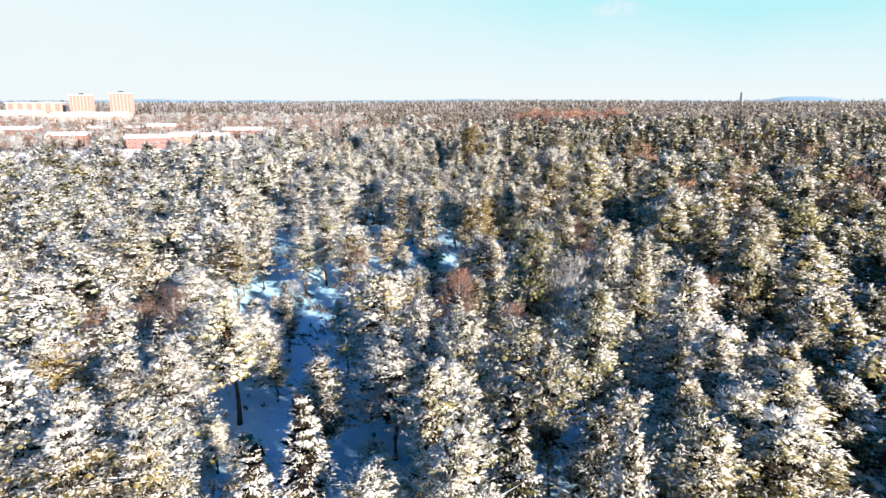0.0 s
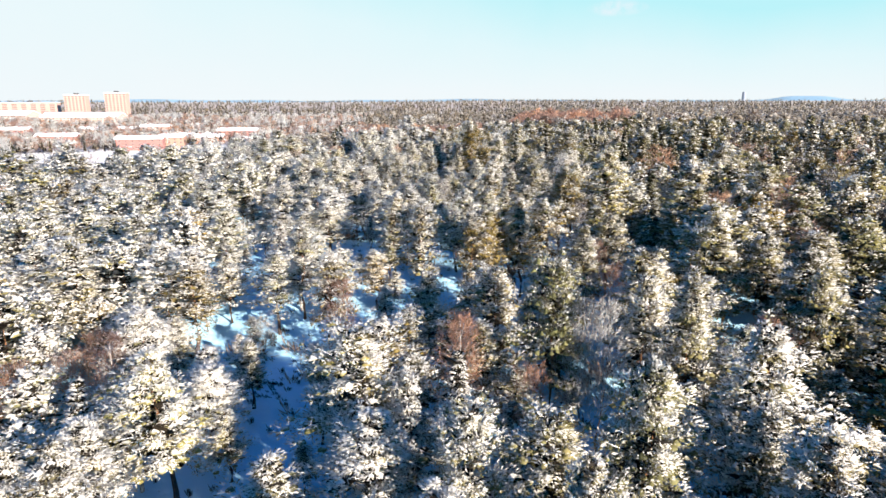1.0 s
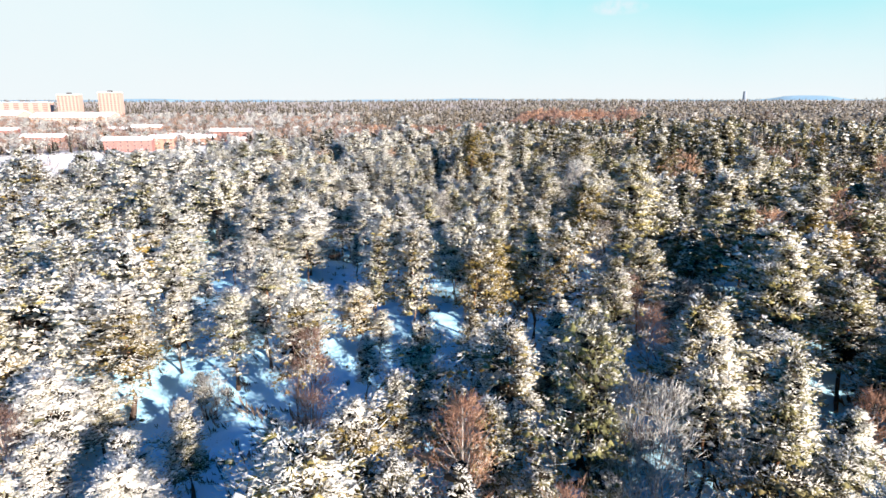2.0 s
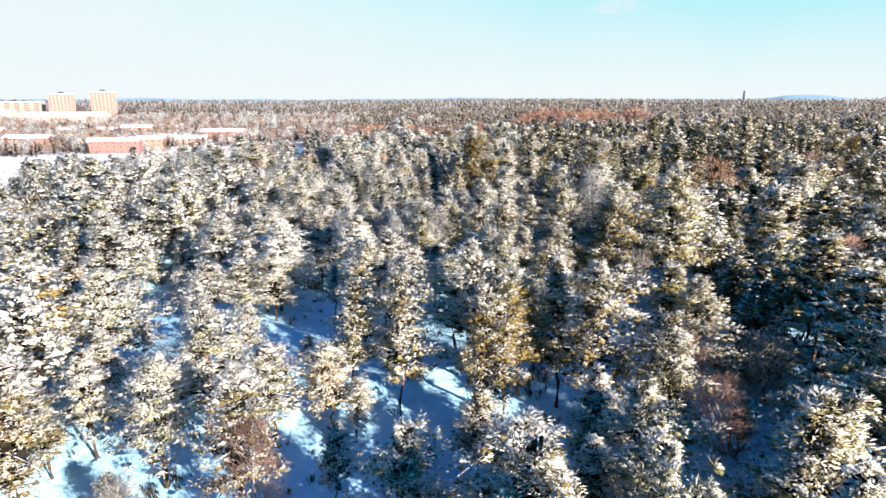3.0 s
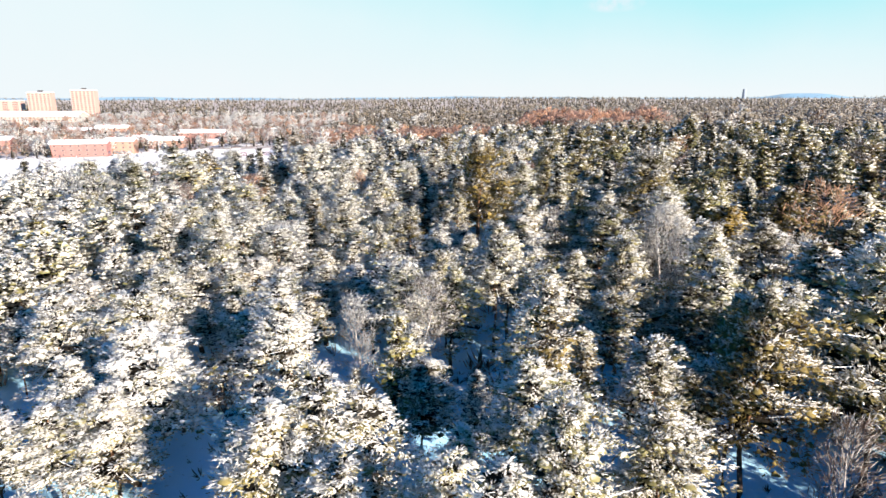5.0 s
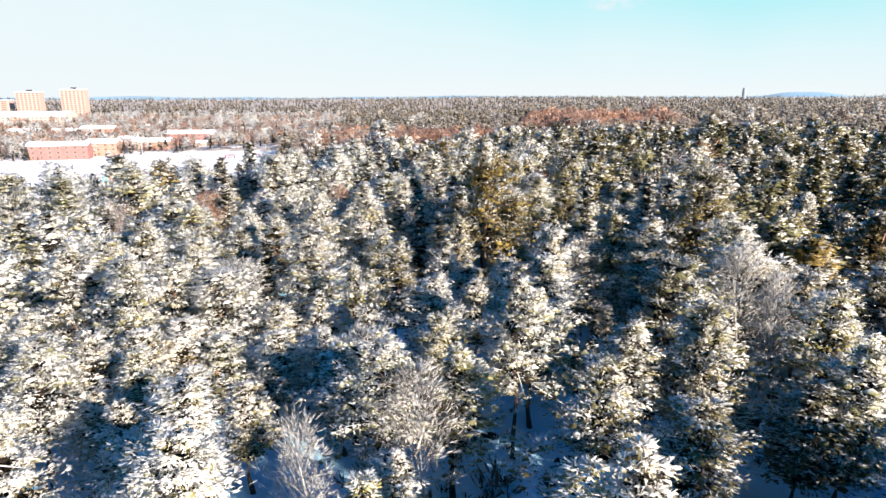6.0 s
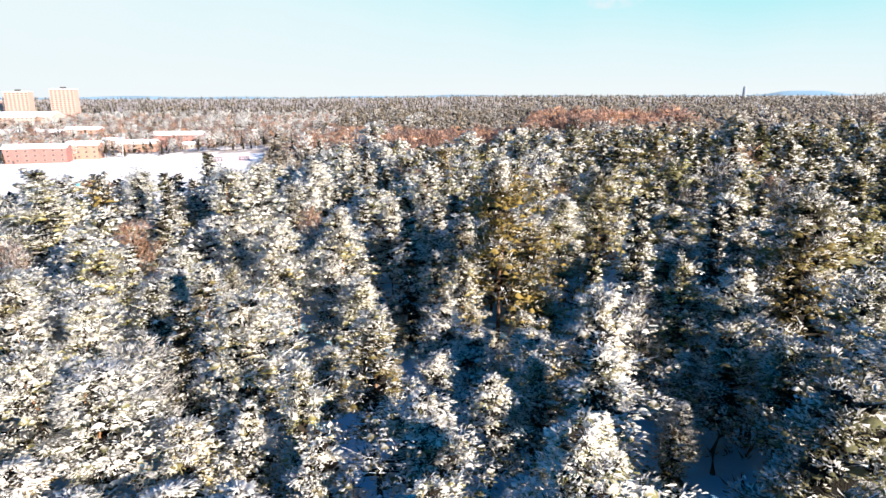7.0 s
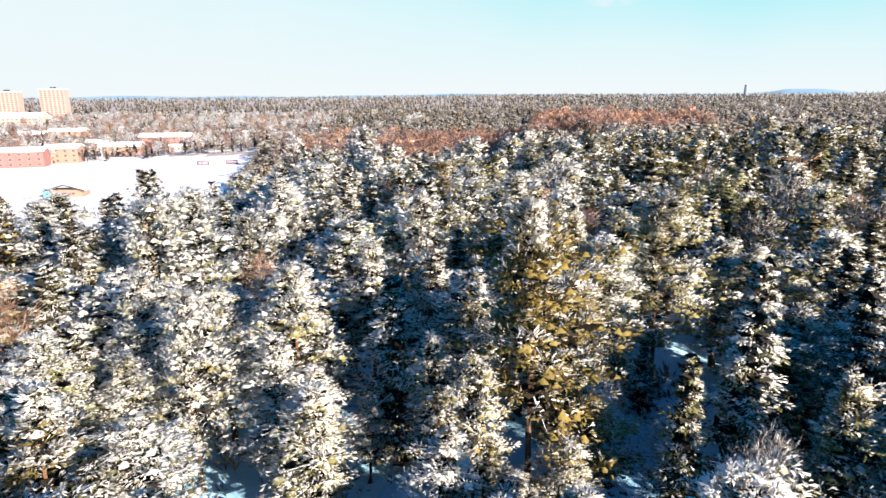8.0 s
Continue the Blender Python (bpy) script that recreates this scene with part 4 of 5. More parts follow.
STAND_13 = [
    (33.6, 219, 23.7, "P"), (-9, 219.7, 25.8, "P"), (57.8, 219.8, 28.3, "S"), (3.3, 220.7, 27.5, "P"), (-47.9, 222, 28, "S"), (-12.8, 223.2, 25.7, "S"),
    (56.4, 223.9, 27.7, "P"), (-2.1, 224.2, 27.7, "P"), (65.5, 225.3, 29, "P"), (1, 228.7, 29.4, "S"), (44.1, 229.8, 18.5, "P"), (-34.4, 230.7, 29.3, "S"),
    (-35.8, 234.7, 30, "S"), (25.3, 237.2, 20.9, "P"), (-13, 237.7, 26.4, "P"), (47.1, 237.9, 24.6, "S"), (10.2, 238, 26.2, "S"), (21.7, 238.2, 24.5, "P"),
    (44.1, 240.1, 27.9, "P"), (61.8, 240.7, 25.7, "P"), (48.4, 240.7, 25, "P"), (57.5, 246.1, 27.7, "P"), (41, 247, 26.3, "P"), (-11.3, 247.3, 29.1, "S"),
]
STAND_14 = [
    (-48.8, 248.2, 27.3, "P"), (36.3, 249.2, 25.7, "P"), (-4.5, 253.5, 27.6, "P"), (13.3, 259.7, 25, "P"), (-50.3, 225.3, 28, "S"), (-49.1, 230.1, 26.6, "S"),
    (-43.2, 239.2, 26.3, "S"), (-56, 227.6, 26.8, "L"), (-63.6, 222.6, 25.8, "L"), (-25.2, 230.7, 26.4, "S"), (-85.9, 210.2, 27.1, "S"), (-76.5, 181.2, 28.2, "S"),
    (-63.2, 206.3, 27.4, "S"), (-76, 205.1, 25.5, "P"), (-85.9, 187.1, 25.1, "P"), (-57, 216, 26.5, "S"), (-70, 214, 26.4, "L"), (-70, 196, 26.8, "P"),
]
STAND_YOUNG = [(13.5, 159.5, 18.5, "P"), (16.2, 163.4, 19.6, "S"), (18.4, 167.6, 19.0, "P"), (20.6, 172.2, 20.8, "P"), (22.4, 176.0, 20.0, "S"), (-3.0, 190.5, 19.0, "P"), (19.5, 200.0, 19.5, "S"), (9.6, 181.6, 20.5, "P"), (6.2, 180.8, 19.5, "P"), (11.8, 185.4, 21.5, "P"), (13.4, 179.0, 18.5, "S")]
STANDS = STAND_YOUNG + STAND_1 + STAND_2 + STAND_3 + STAND_4 + STAND_5 + STAND_6 + STAND_7 + STAND_8 + STAND_9 + STAND_10 + STAND_11 + STAND_12 + STAND_13 + STAND_14

# clearings of the forest: centre x, y, half widths
CLEARINGS = [
    (44, 126, 6, 6), (-19.5, 88, 7.5, 8), (-15, 71, 5, 9), (50, 90, 6, 5), (9.5, 74, 4.5, 5), (17, 87, 4, 5), (-38, 131, 10, 8), (-45, 124, 7, 12), (-19, 131, 9, 6),
    (-17, 142, 5, 4), (-2.5, 118, 4.5, 5), (8.6, 111, 4.5, 5.5), (22, 115, 5, 5), (37, 115, 5, 5), (-12, 148, 3.5, 4.5), (4, 143, 5, 4),
    (18.5, 145, 3.5, 4), (-33, 146, 3, 3.5), (-23, 147, 3, 3.5), (-2.8, 181, 2.5, 3.5), (-11, 181, 3, 3), (21, 181, 4.5, 4), (25, 171, 4, 4), (22, 206, 4, 4),
]


def in_clearing(x, y):
    return any(((x - cx) / rx) ** 2 + ((y - cy) / ry) ** 2 < 1 for cx, cy, rx, ry in CLEARINGS)


def on_field(x, y):
    return (y - 222.0) - 0.85 * (x + 22.0) > 46 and x < -46 - 0.2 * (y - 260) and y < 498 + (x + 230) * 0.76 and x > -420


SHORT = {"P": "pine", "G": "gold_pine", "L": "green_pine", "S": "spruce", "B": "birch", "F": "frosted_birch"}
mid_trees = []


def shade_of_pine(x, y):
    """Greener pines with less snow grow towards the field; fewer on the right imitate its darker side light."""
    share = 0.6 if x < -8 and y > 150 else 0.45 if x < -18 else 0.25 if x < 12 else 0.10
    return "green_pine" if RNG.uniform() < share else "pine"


for x, y, tip, width, k in SINGLE:
    plant(SHORT[k], x, y, min(23.0, tip - gz(x, y)), width * (1.35 if k == "S" else 1.2))
for x, y, tip, k in sorted(STANDS, key=passed_at):
    height = min(18.0, max(4.0, tip - gz(x, y)))
    kind = shade_of_pine(x, y) if k == "P" else SHORT[k]
    if passed_at((x, y)) < 75 and ("pine" not in kind or sum(used.get(n, 0) for n in ("pine", "gold_pine", "green_pine")) < 300):
        plant(kind, x, y, height, height * RNG.uniform(0.47, 0.60) * (1.0 if y < 150 else 1.12) * (0.75 if "birch" in kind or kind == "spruce" else 1.0))
    else:
        planted.append((x, y))
        mid_trees.append((kind, x, y, height))


class Spacing:
    """Keeps points apart by a grid of cells."""

    def __init__(self, cell):
        self.cell, self.cells = cell, {}

    def add(self, x, y):
        self.cells.setdefault((int(x // self.cell), int(y // self.cell)), []).append((x, y))

    def free(self, x, y, r):
        i, j = int(x // self.cell), int(y // self.cell)
        for a in (i - 1, i, i + 1):
            for b in (j - 1, j, j + 1):
                for px, py in self.cells.get((a, b), ()):
                    if (px - x) ** 2 + (py - y) ** 2 < r * r:
                        return False
        return True


spaced = Spacing(6.0)
for x, y in planted:
    spaced.add(x, y)


def pick_kind(x, y, r):
    """What grows where: pines, more spruces towards the field, single birches; extra spruces on the right imitate
    darker side light.
    """
    s = 0.07 + 0.20 * float(smooth(165, 215, y)) + 0.25 * float(smooth(185, 225, y)) * (x < 0) + 0.36 * (x > 36)
    if r < s:
        return "spruce"
    if r < s + 0.05:
        return "birch"
    if r < s + 0.11:
        return "frosted_birch"
    if r < s + 0.17:
        return "gold_pine"
    return shade_of_pine(x, y)


def view_half(y):
    return 0.74 * (y + 4) + 10


for _ in range(16000):
    y = RNG.uniform(30, 262)
    x = RNG.uniform(-1, 1) * min(view_half(y), 150)
    if abs(x) < 39 and y < 216 or in_clearing(x, y) or on_field(x, y) or not spaced.free(x, y, RNG.uniform(4.0, 5.2) + (0.5 if y > 200 else 0)):
        continue
    spaced.add(x, y)
    mid_trees.append((pick_kind(x, y, RNG.uniform()), x, y, min(18.0, max(7.0, RNG.normal(14.0 if x < -38 and 150 < y < 230 or y > 214 else 12.4, 1.6)))))


def scatter(name, trees, lod, mat, label, category, thick=1.0):
    """Many trees as one mesh; lod: branches, tufts, shoots or sides of a tuft, their size, number of variants."""
    nb, pads, ns, size, count = lod
    if not trees:
        return
    form = {"gold_pine": "pine", "green_pine": "pine", "frosted_birch": "birch"}.get(trees[0][0], trees[0][0])
    plan = "broad_pine" if form == "pine" else form
    models = []
    for k in range(count):
        if form == "birch":
            v, t, nrm, snow, fill = twig_arrays(12.0, 40 + 17 * k, nb, pads * ns, size, thick)
        else:
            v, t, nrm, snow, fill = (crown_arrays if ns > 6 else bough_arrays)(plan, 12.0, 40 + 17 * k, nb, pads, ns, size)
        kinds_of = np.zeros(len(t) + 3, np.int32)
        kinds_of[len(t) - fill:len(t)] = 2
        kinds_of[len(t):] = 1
        wide = 2 * float(np.percentile(np.hypot(v[:, 0], v[:, 1]), 94))
        a = np.linspace(0, 2 * np.pi, 4)[:3]
        r = 0.15 if form != "birch" else 0.10
        stem = np.concatenate([np.stack([r * np.cos(a), r * np.sin(a), np.full(3, -0.3)], -1), [[0, 0, 10.5]]])
        st = np.array([(0, 1, 3), (1, 2, 3), (2, 0, 3)])
        sn = np.concatenate([np.stack([np.cos(a), np.sin(a), 0 * a], -1), [[0, 0, 1.0]]])
        models.append((np.concatenate([v, stem]), np.concatenate([t, st + len(v)]), kinds_of, np.concatenate([nrm, sn]), np.concatenate([snow, np.zeros(4)]), wide))
    xs = np.array([t[1] for t in trees])
    ys = np.array([t[2] for t in trees])
    zs = ground_z(xs, ys)
    vv, tt, mm, nn, tones, white, off = [], [], [], [], [], [], 0
    for i, (_, x, y, h) in enumerate(trees):
        v, t, flag, nrm, snow, wide = models[i % count]
        turn, s = RNG.uniform(0, 6.283), h / 12.0
        w = h * RNG.uniform(0.54, 0.74) * (1.0 if size < 0.7 else 1.25) / wide * (0.74 if form != "pine" and size < 0.6 else 0.85 if form != "pine" else 1.0)
        cr, sr = math.cos(turn), math.sin(turn)
        q = np.empty_like(v)
        q[:, 0] = (v[:, 0] * cr - v[:, 1] * sr) * w + x
        q[:, 1] = (v[:, 0] * sr + v[:, 1] * cr) * w + y
        q[:, 2] = v[:, 2] * s + zs[i]
        vv.append(q)
        tones.append(np.full(len(v), RNG.uniform(), np.float32))
        white.append(snow)
        tt.append(t + off)
        mm.append(flag)
        nn.append(np.stack([nrm[:, 0] * cr - nrm[:, 1] * sr, nrm[:, 0] * sr + nrm[:, 1] * cr, nrm[:, 2]], -1))
        off += len(v)
    me = mesh_of(name, np.concatenate(vv), np.concatenate(tt), True)
    me.materials.append(mat)
    me.materials.append(BIRCH_BARK if form == "birch" else PINE_BARK)
    me.materials.append(INNER_SHADE)
    me.attributes.new("tree_tone", "FLOAT", "POINT").data.foreach_set("value", np.concatenate(tones))
    me.attributes.new("snow", "FLOAT", "POINT").data.foreach_set("value", np.concatenate(white).astype(np.float32))
    me.normals_split_custom_set_from_vertices(np.concatenate(nn).astype(np.float32))
    me.polygons.foreach_set("material_index", np.concatenate(mm))
    tagged(new(name, me), label, category, kind="stuff")


def of_kind(trees, kind):
    return [t for t in trees if t[0] == kind]


MID = {"pine": (30, 3, 12, 0.54, 6), "gold_pine": (30, 3, 12, 0.54, 6), "green_pine": (30, 3, 12, 0.54, 6), "spruce": (46, 2, 10, 0.5, 6), "birch": (26, 1, 10, 1.2, 4), "frosted_birch": (26, 1, 10, 1.2, 4)}
MATS = {"pine": PINE, "gold_pine": GOLD_PINE, "green_pine": GREEN_PINE, "spruce": SPRUCE, "birch": BIRCH_TWIG, "frosted_birch": FROST_TWIG}
NAMES = {"pine": "pine_woods", "gold_pine": "yellowed_pine_woods", "green_pine": "light_green_pine_woods", "spruce": "spruce_woods", "birch": "birch_woods", "frosted_birch": "frosted_birch_woods"}
WOODS = {"pine": "snow-laden green pine woods on the rise", "gold_pine": "scattered yellowing pines among the snowy woods", "green_pine": "light green pines with little snow towards the field", "spruce": "dark conical spruces with snow among the pines",
         "birch": "bare reddish birches among the conifers", "frosted_birch": "bare birches with frosted twigs among the pines"}
FINE = {"pine": (40, 4, 15, 0.38, 7), "gold_pine": (40, 4, 15, 0.38, 7), "green_pine": (40, 4, 15, 0.38, 7), "spruce": (60, 3, 10, 0.36, 6), "birch": (34, 1, 16, 0.9, 4), "frosted_birch": (34, 1, 16, 0.9, 4)}
for kind in MID:
    scatter(NAMES[kind], [t for t in of_kind(mid_trees, kind) if passed_at(t[1:3]) < 105], FINE[kind], MATS[kind], WOODS[kind], "woods")
    scatter("outer_" + NAMES[kind], [t for t in of_kind(mid_trees, kind) if passed_at(t[1:3]) >= 105], MID[kind], MATS[kind], WOODS[kind] + ", further out", "woods")

# unseen woods added beside and behind the flight, tall to shade the ground ahead
unseen_woods = []
for _ in range(9000):
    x, y = RNG.uniform(-150, 150), RNG.uniform(-70, 190)
    if (y > 29 and abs(x) < view_half(y) + 1) or not spaced.free(x, y, RNG.uniform(4.6, 5.8)):
        continue
    spaced.add(x, y)
    unseen_woods.append(("spruce" if RNG.uniform() < 0.2 else "pine", x, y, min(8.5 if y > 4 and abs(x) < 42 else 18.5, max(7.0, RNG.normal(15.2, 1.7)))))
for kind in ("pine", "spruce"):
    scatter("surrounding_" + NAMES[kind], of_kind(unseen_woods, kind), {"pine": (16, 2, 8, 0.85, 5), "spruce": (22, 1, 8, 0.8, 4)}[kind], MATS[kind], "unseen surrounding " + WOODS[kind], "woods")

# houses of the town: x, y, width, depth, storeys, turn, wall colour
HOUSES = [
    (-233, 509, 33, 11, 3, 14, 0), (-217, 531, 18, 11, 3, 10, 1), (-297, 681, 27, 11, 3, 10, 1), (-236, 606, 13, 9, 2, 10, 2),
    (-206, 579, 25, 12, 2, 10, 1), (-193, 621, 35, 12, 3, 8, 2), (-368, 690, 22, 11, 2, 12, 3), (-334, 692, 20, 11, 2, 12, 0),
    (-318, 545, 30, 11, 3, 14, 2), (-420, 640, 34, 12, 3, 14, 0), (-180, 602, 9, 7, 1, 8, 3),
]
BIG_ROOFS = [(-452, 830, 92, 30, 4, 4, 3), (-610, 905, 90, 34, 4, 2, 3)]
TOWERS = [(-528, 1068, 33, 15, 14, 6), (-598, 1076, 33, 15, 13, 6), (-690, 1100, 88, 15, 9, 8), (-800, 1110, 60, 15, 10, 8)]


def near_building(x, y):
    for bx, by, w, d, *_ in HOUSES:
        if abs(x - bx * (y - 150) / (by - 150)) < w / 2 + 2 and -44 < y - by < 0 and (7.3 * x + 3.1 * y) % 1 < 0.82:
            return True
    for bx, by, w, d, *_ in HOUSES + BIG_ROOFS:
        if abs(x - bx) < w / 2 + 4 and -9 < y - by < d / 2 + 4:
            return True
    return any(abs(x - bx) < w / 2 + 4 and abs(y - by) < 20 for bx, by, w, *_ in TOWERS)


far_trees = []
spaced_far = Spacing(9.0)
y = 258.0
for _ in range(60000):
    y = 258 * (1000 / 258) ** RNG.uniform()
    x = RNG.uniform(-1, 1) * (0.74 * y + 12)
    if on_field(x, y) or near_building(x, y):
        continue
    town = x < -100 and y > 498 + (x + 230) * 0.76
    if town and y < 508 + (x + 230) * 0.76:
        continue
    red = (-22 < x < 125 and 345 + 0.3 * abs(x - 5) < y < 600 and (float(ground_z(x, y)) < 7 or y > 405)) or (-80 < x <= -22 and 470 < y < 640)
    gap = 5.3 if y < 345 else 3.0 if red else 3.7 if x < 60 and y < 420 else 4.4 if town and y < 760 else 5.2
    if not spaced_far.free(x, y, gap):
        continue
    spaced_far.add(x, y)
    r = RNG.uniform()
    if red and r < (0.80 if x > -22 else 0.45) or town and y < 900 and r < 0.26 or (x < -40 and 280 < y < 480 and r < 0.02):
        kind = "birch"
    elif y < 345:
        # extra dark spruces on the right stand in for its dimmer side light
        kind = "spruce" if r < (0.26 if x < 40 else 0.36) else "gold_pine" if r > 0.96 else shade_of_pine(x, y) if x < 30 else "pine"
    else:
        kind = "spruce" if r > 0.80 else "frosted_birch" if r > (0.5 if town else 0.74) else "pine"
    far_trees.append((kind, x, y, max(6.0, RNG.normal(15.0 if x > 60 and y < 480 else 14.0 if y < 345 else 11.5, 1.9)) * (0.8 if town else 1.0)))
rim_wood = [t for t in far_trees if t[2] < 345]
first = [t for t in far_trees if 345 <= t[2] < 420]
second = [t for t in far_trees if t[2] >= 420]
LOD_RIM = {"pine": (28, 3, 9, 0.64, 6), "gold_pine": (28, 3, 9, 0.64, 6), "green_pine": (28, 3, 9, 0.64, 6), "spruce": (42, 2, 9, 0.6, 6), "birch": (24, 1, 9, 1.4, 4), "frosted_birch": (24, 1, 9, 1.4, 4)}
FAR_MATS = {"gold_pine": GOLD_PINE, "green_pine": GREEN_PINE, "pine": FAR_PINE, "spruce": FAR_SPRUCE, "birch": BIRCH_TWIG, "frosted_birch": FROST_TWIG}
LOD2 = {"pine": (28, 3, 5, 0.6, 7), "gold_pine": (28, 3, 5, 0.6, 7), "green_pine": (28, 3, 5, 0.6, 7), "spruce": (32, 2, 5, 0.58, 6), "birch": (28, 1, 12, 1.05, 4), "frosted_birch": (28, 1, 12, 1.05, 4)}
LOD3 = {"pine": (13, 1, 6, 1.05, 8), "gold_pine": (13, 1, 6, 1.05, 8), "green_pine": (13, 1, 6, 1.05, 8), "spruce": (18, 1, 5, 0.9, 6), "birch": (13, 1, 7, 1.6, 4), "frosted_birch": (13, 1, 7, 1.6, 4)}
for kind in LOD2:
    scatter("near_side_" + NAMES[kind], of_kind(rim_wood, kind), LOD_RIM[kind], MATS[kind], WOODS[kind] + ", beyond the rise", "woods", 3.0)
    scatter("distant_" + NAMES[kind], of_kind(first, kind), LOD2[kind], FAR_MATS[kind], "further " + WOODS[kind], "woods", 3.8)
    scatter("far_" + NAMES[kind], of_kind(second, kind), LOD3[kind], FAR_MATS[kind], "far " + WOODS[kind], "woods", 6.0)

horizon_trees = []
for _ in range(7500):
    y = 1000 * (4500 / 1000) ** (RNG.uniform() ** 1.1)
    x = RNG.uniform(-1, 1) * (0.74 * y + 20)
    if near_building(x, y) or (x < -300 and RNG.uniform() < 0.3):
        continue
    horizon_trees.append(("spruce" if RNG.uniform() < 0.4 else "pine", x, y, RNG.normal(12.5, 2.0) * (1 + 0.25 * float(smooth(1500, 4000, y)))))
for kind in ("pine", "spruce"):
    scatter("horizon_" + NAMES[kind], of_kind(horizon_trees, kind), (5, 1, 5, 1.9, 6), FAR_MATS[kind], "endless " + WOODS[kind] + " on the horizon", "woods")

# ---------- sports field and town ----------
WALLS = [plain_material("red_brown_render", (0.25, 0.112, 0.098), 0.85, 0.12, 0.3), plain_material("ochre_render", (0.29, 0.165, 0.12), 0.85, 0.12, 0.3),
         plain_material("brick_red_render", (0.25, 0.125, 0.105), 0.85, 0.15, 0.4), plain_material("pale_render", (0.36, 0.30, 0.26), 0.85, 0.1, 0.3)]
TOWER_WALL = plain_material("apricot_tower_panels", (0.42, 0.25, 0.205), 0.85, 0.08, 0.15)
PANE = plain_material("dark_window_pane", (0.09, 0.075, 0.075), 0.12, 0.2, 1.0)
FRAME_BUFF = plain_material("buff_window_frame", (0.34, 0.21, 0.17), 0.6, 0.1, 2.0)
FRAME_WHITE = plain_material("white_window_frame", (0.75, 0.74, 0.72), 0.5, 0.05, 2.0)
RED_PAINT = plain_material("red_painted_steel", (0.13, 0.022, 0.022), 0.5, 0.15, 3.0)
STEEL = plain_material("galvanised_steel", (0.52, 0.53, 0.54), 0.45, 0.15, 2.0, 0.6)
BLUE_PANEL = plain_material("blue_wall_panel", (0.10, 0.42, 0.52), 0.6, 0.12, 1.0)
DARK_EDGE = plain_material("dark_roof_edge", (0.05, 0.045, 0.045), 0.7, 0.2, 1.0)

fx = np.linspace(0, 1, 42)
UU = np.meshgrid(fx, fx)[0]
right = np.stack([-46 - 0.2 * (np.linspace(255, 650, 42) - 260), np.linspace(255, 650, 42)], -1)
left = np.stack([np.linspace(-170, -390, 42), np.linspace(196, 402, 42)], -1)
FP = left[:, None, :] * (1 - UU[..., None].transpose(0, 1, 2)) + right[:, None, :] * UU[..., None]
FZ = ground_z(FP[..., 0], FP[..., 1]) + 0.06 + 0.06 * np.sin(FP[..., 0] * 0.3) * np.sin(FP[..., 1] * 0.23)
fi = np.arange(42 * 42).reshape(42, 42)
fq = np.stack([fi[:-1, :-1], fi[:-1, 1:], fi[1:, 1:], fi[1:, :-1]], -1).reshape(-1, 4)
field = mesh_part("sports_field", mesh_of("sports_field", np.stack([FP[..., 0], FP[..., 1], FZ], -1).reshape(-1, 3), fq, True), FIELD_SNOW)
tagged(field, "level sports field under smooth untouched snow", "sports field", kind="structure")


def window(parent, x, z, w, h, y_face):
    """A window in a wall that faces minus y: a frame standing proud, panes in it."""
    bm = bmesh.new()
    t = 0.12
    for x0, z0, x1, z1 in ((x - w / 2, z, x + w / 2, z + t), (x - w / 2, z + h - t, x + w / 2, z + h), (x - w / 2, z + t, x - w / 2 + t, z + h - t), (x + w / 2 - t, z + t, x + w / 2, z + h - t)):
        box(bm, x0, y_face - 0.08, z0, x1, y_face + 0.05, z1)
    win = part("window", bm, FRAME_BUFF, parent)
    bm = bmesh.new()
    box(bm, x - w / 2 + t, y_face - 0.03, z + t, x + w / 2 - t, y_face + 0.02, z + h - t)
    part("pane", bm, PANE, win)


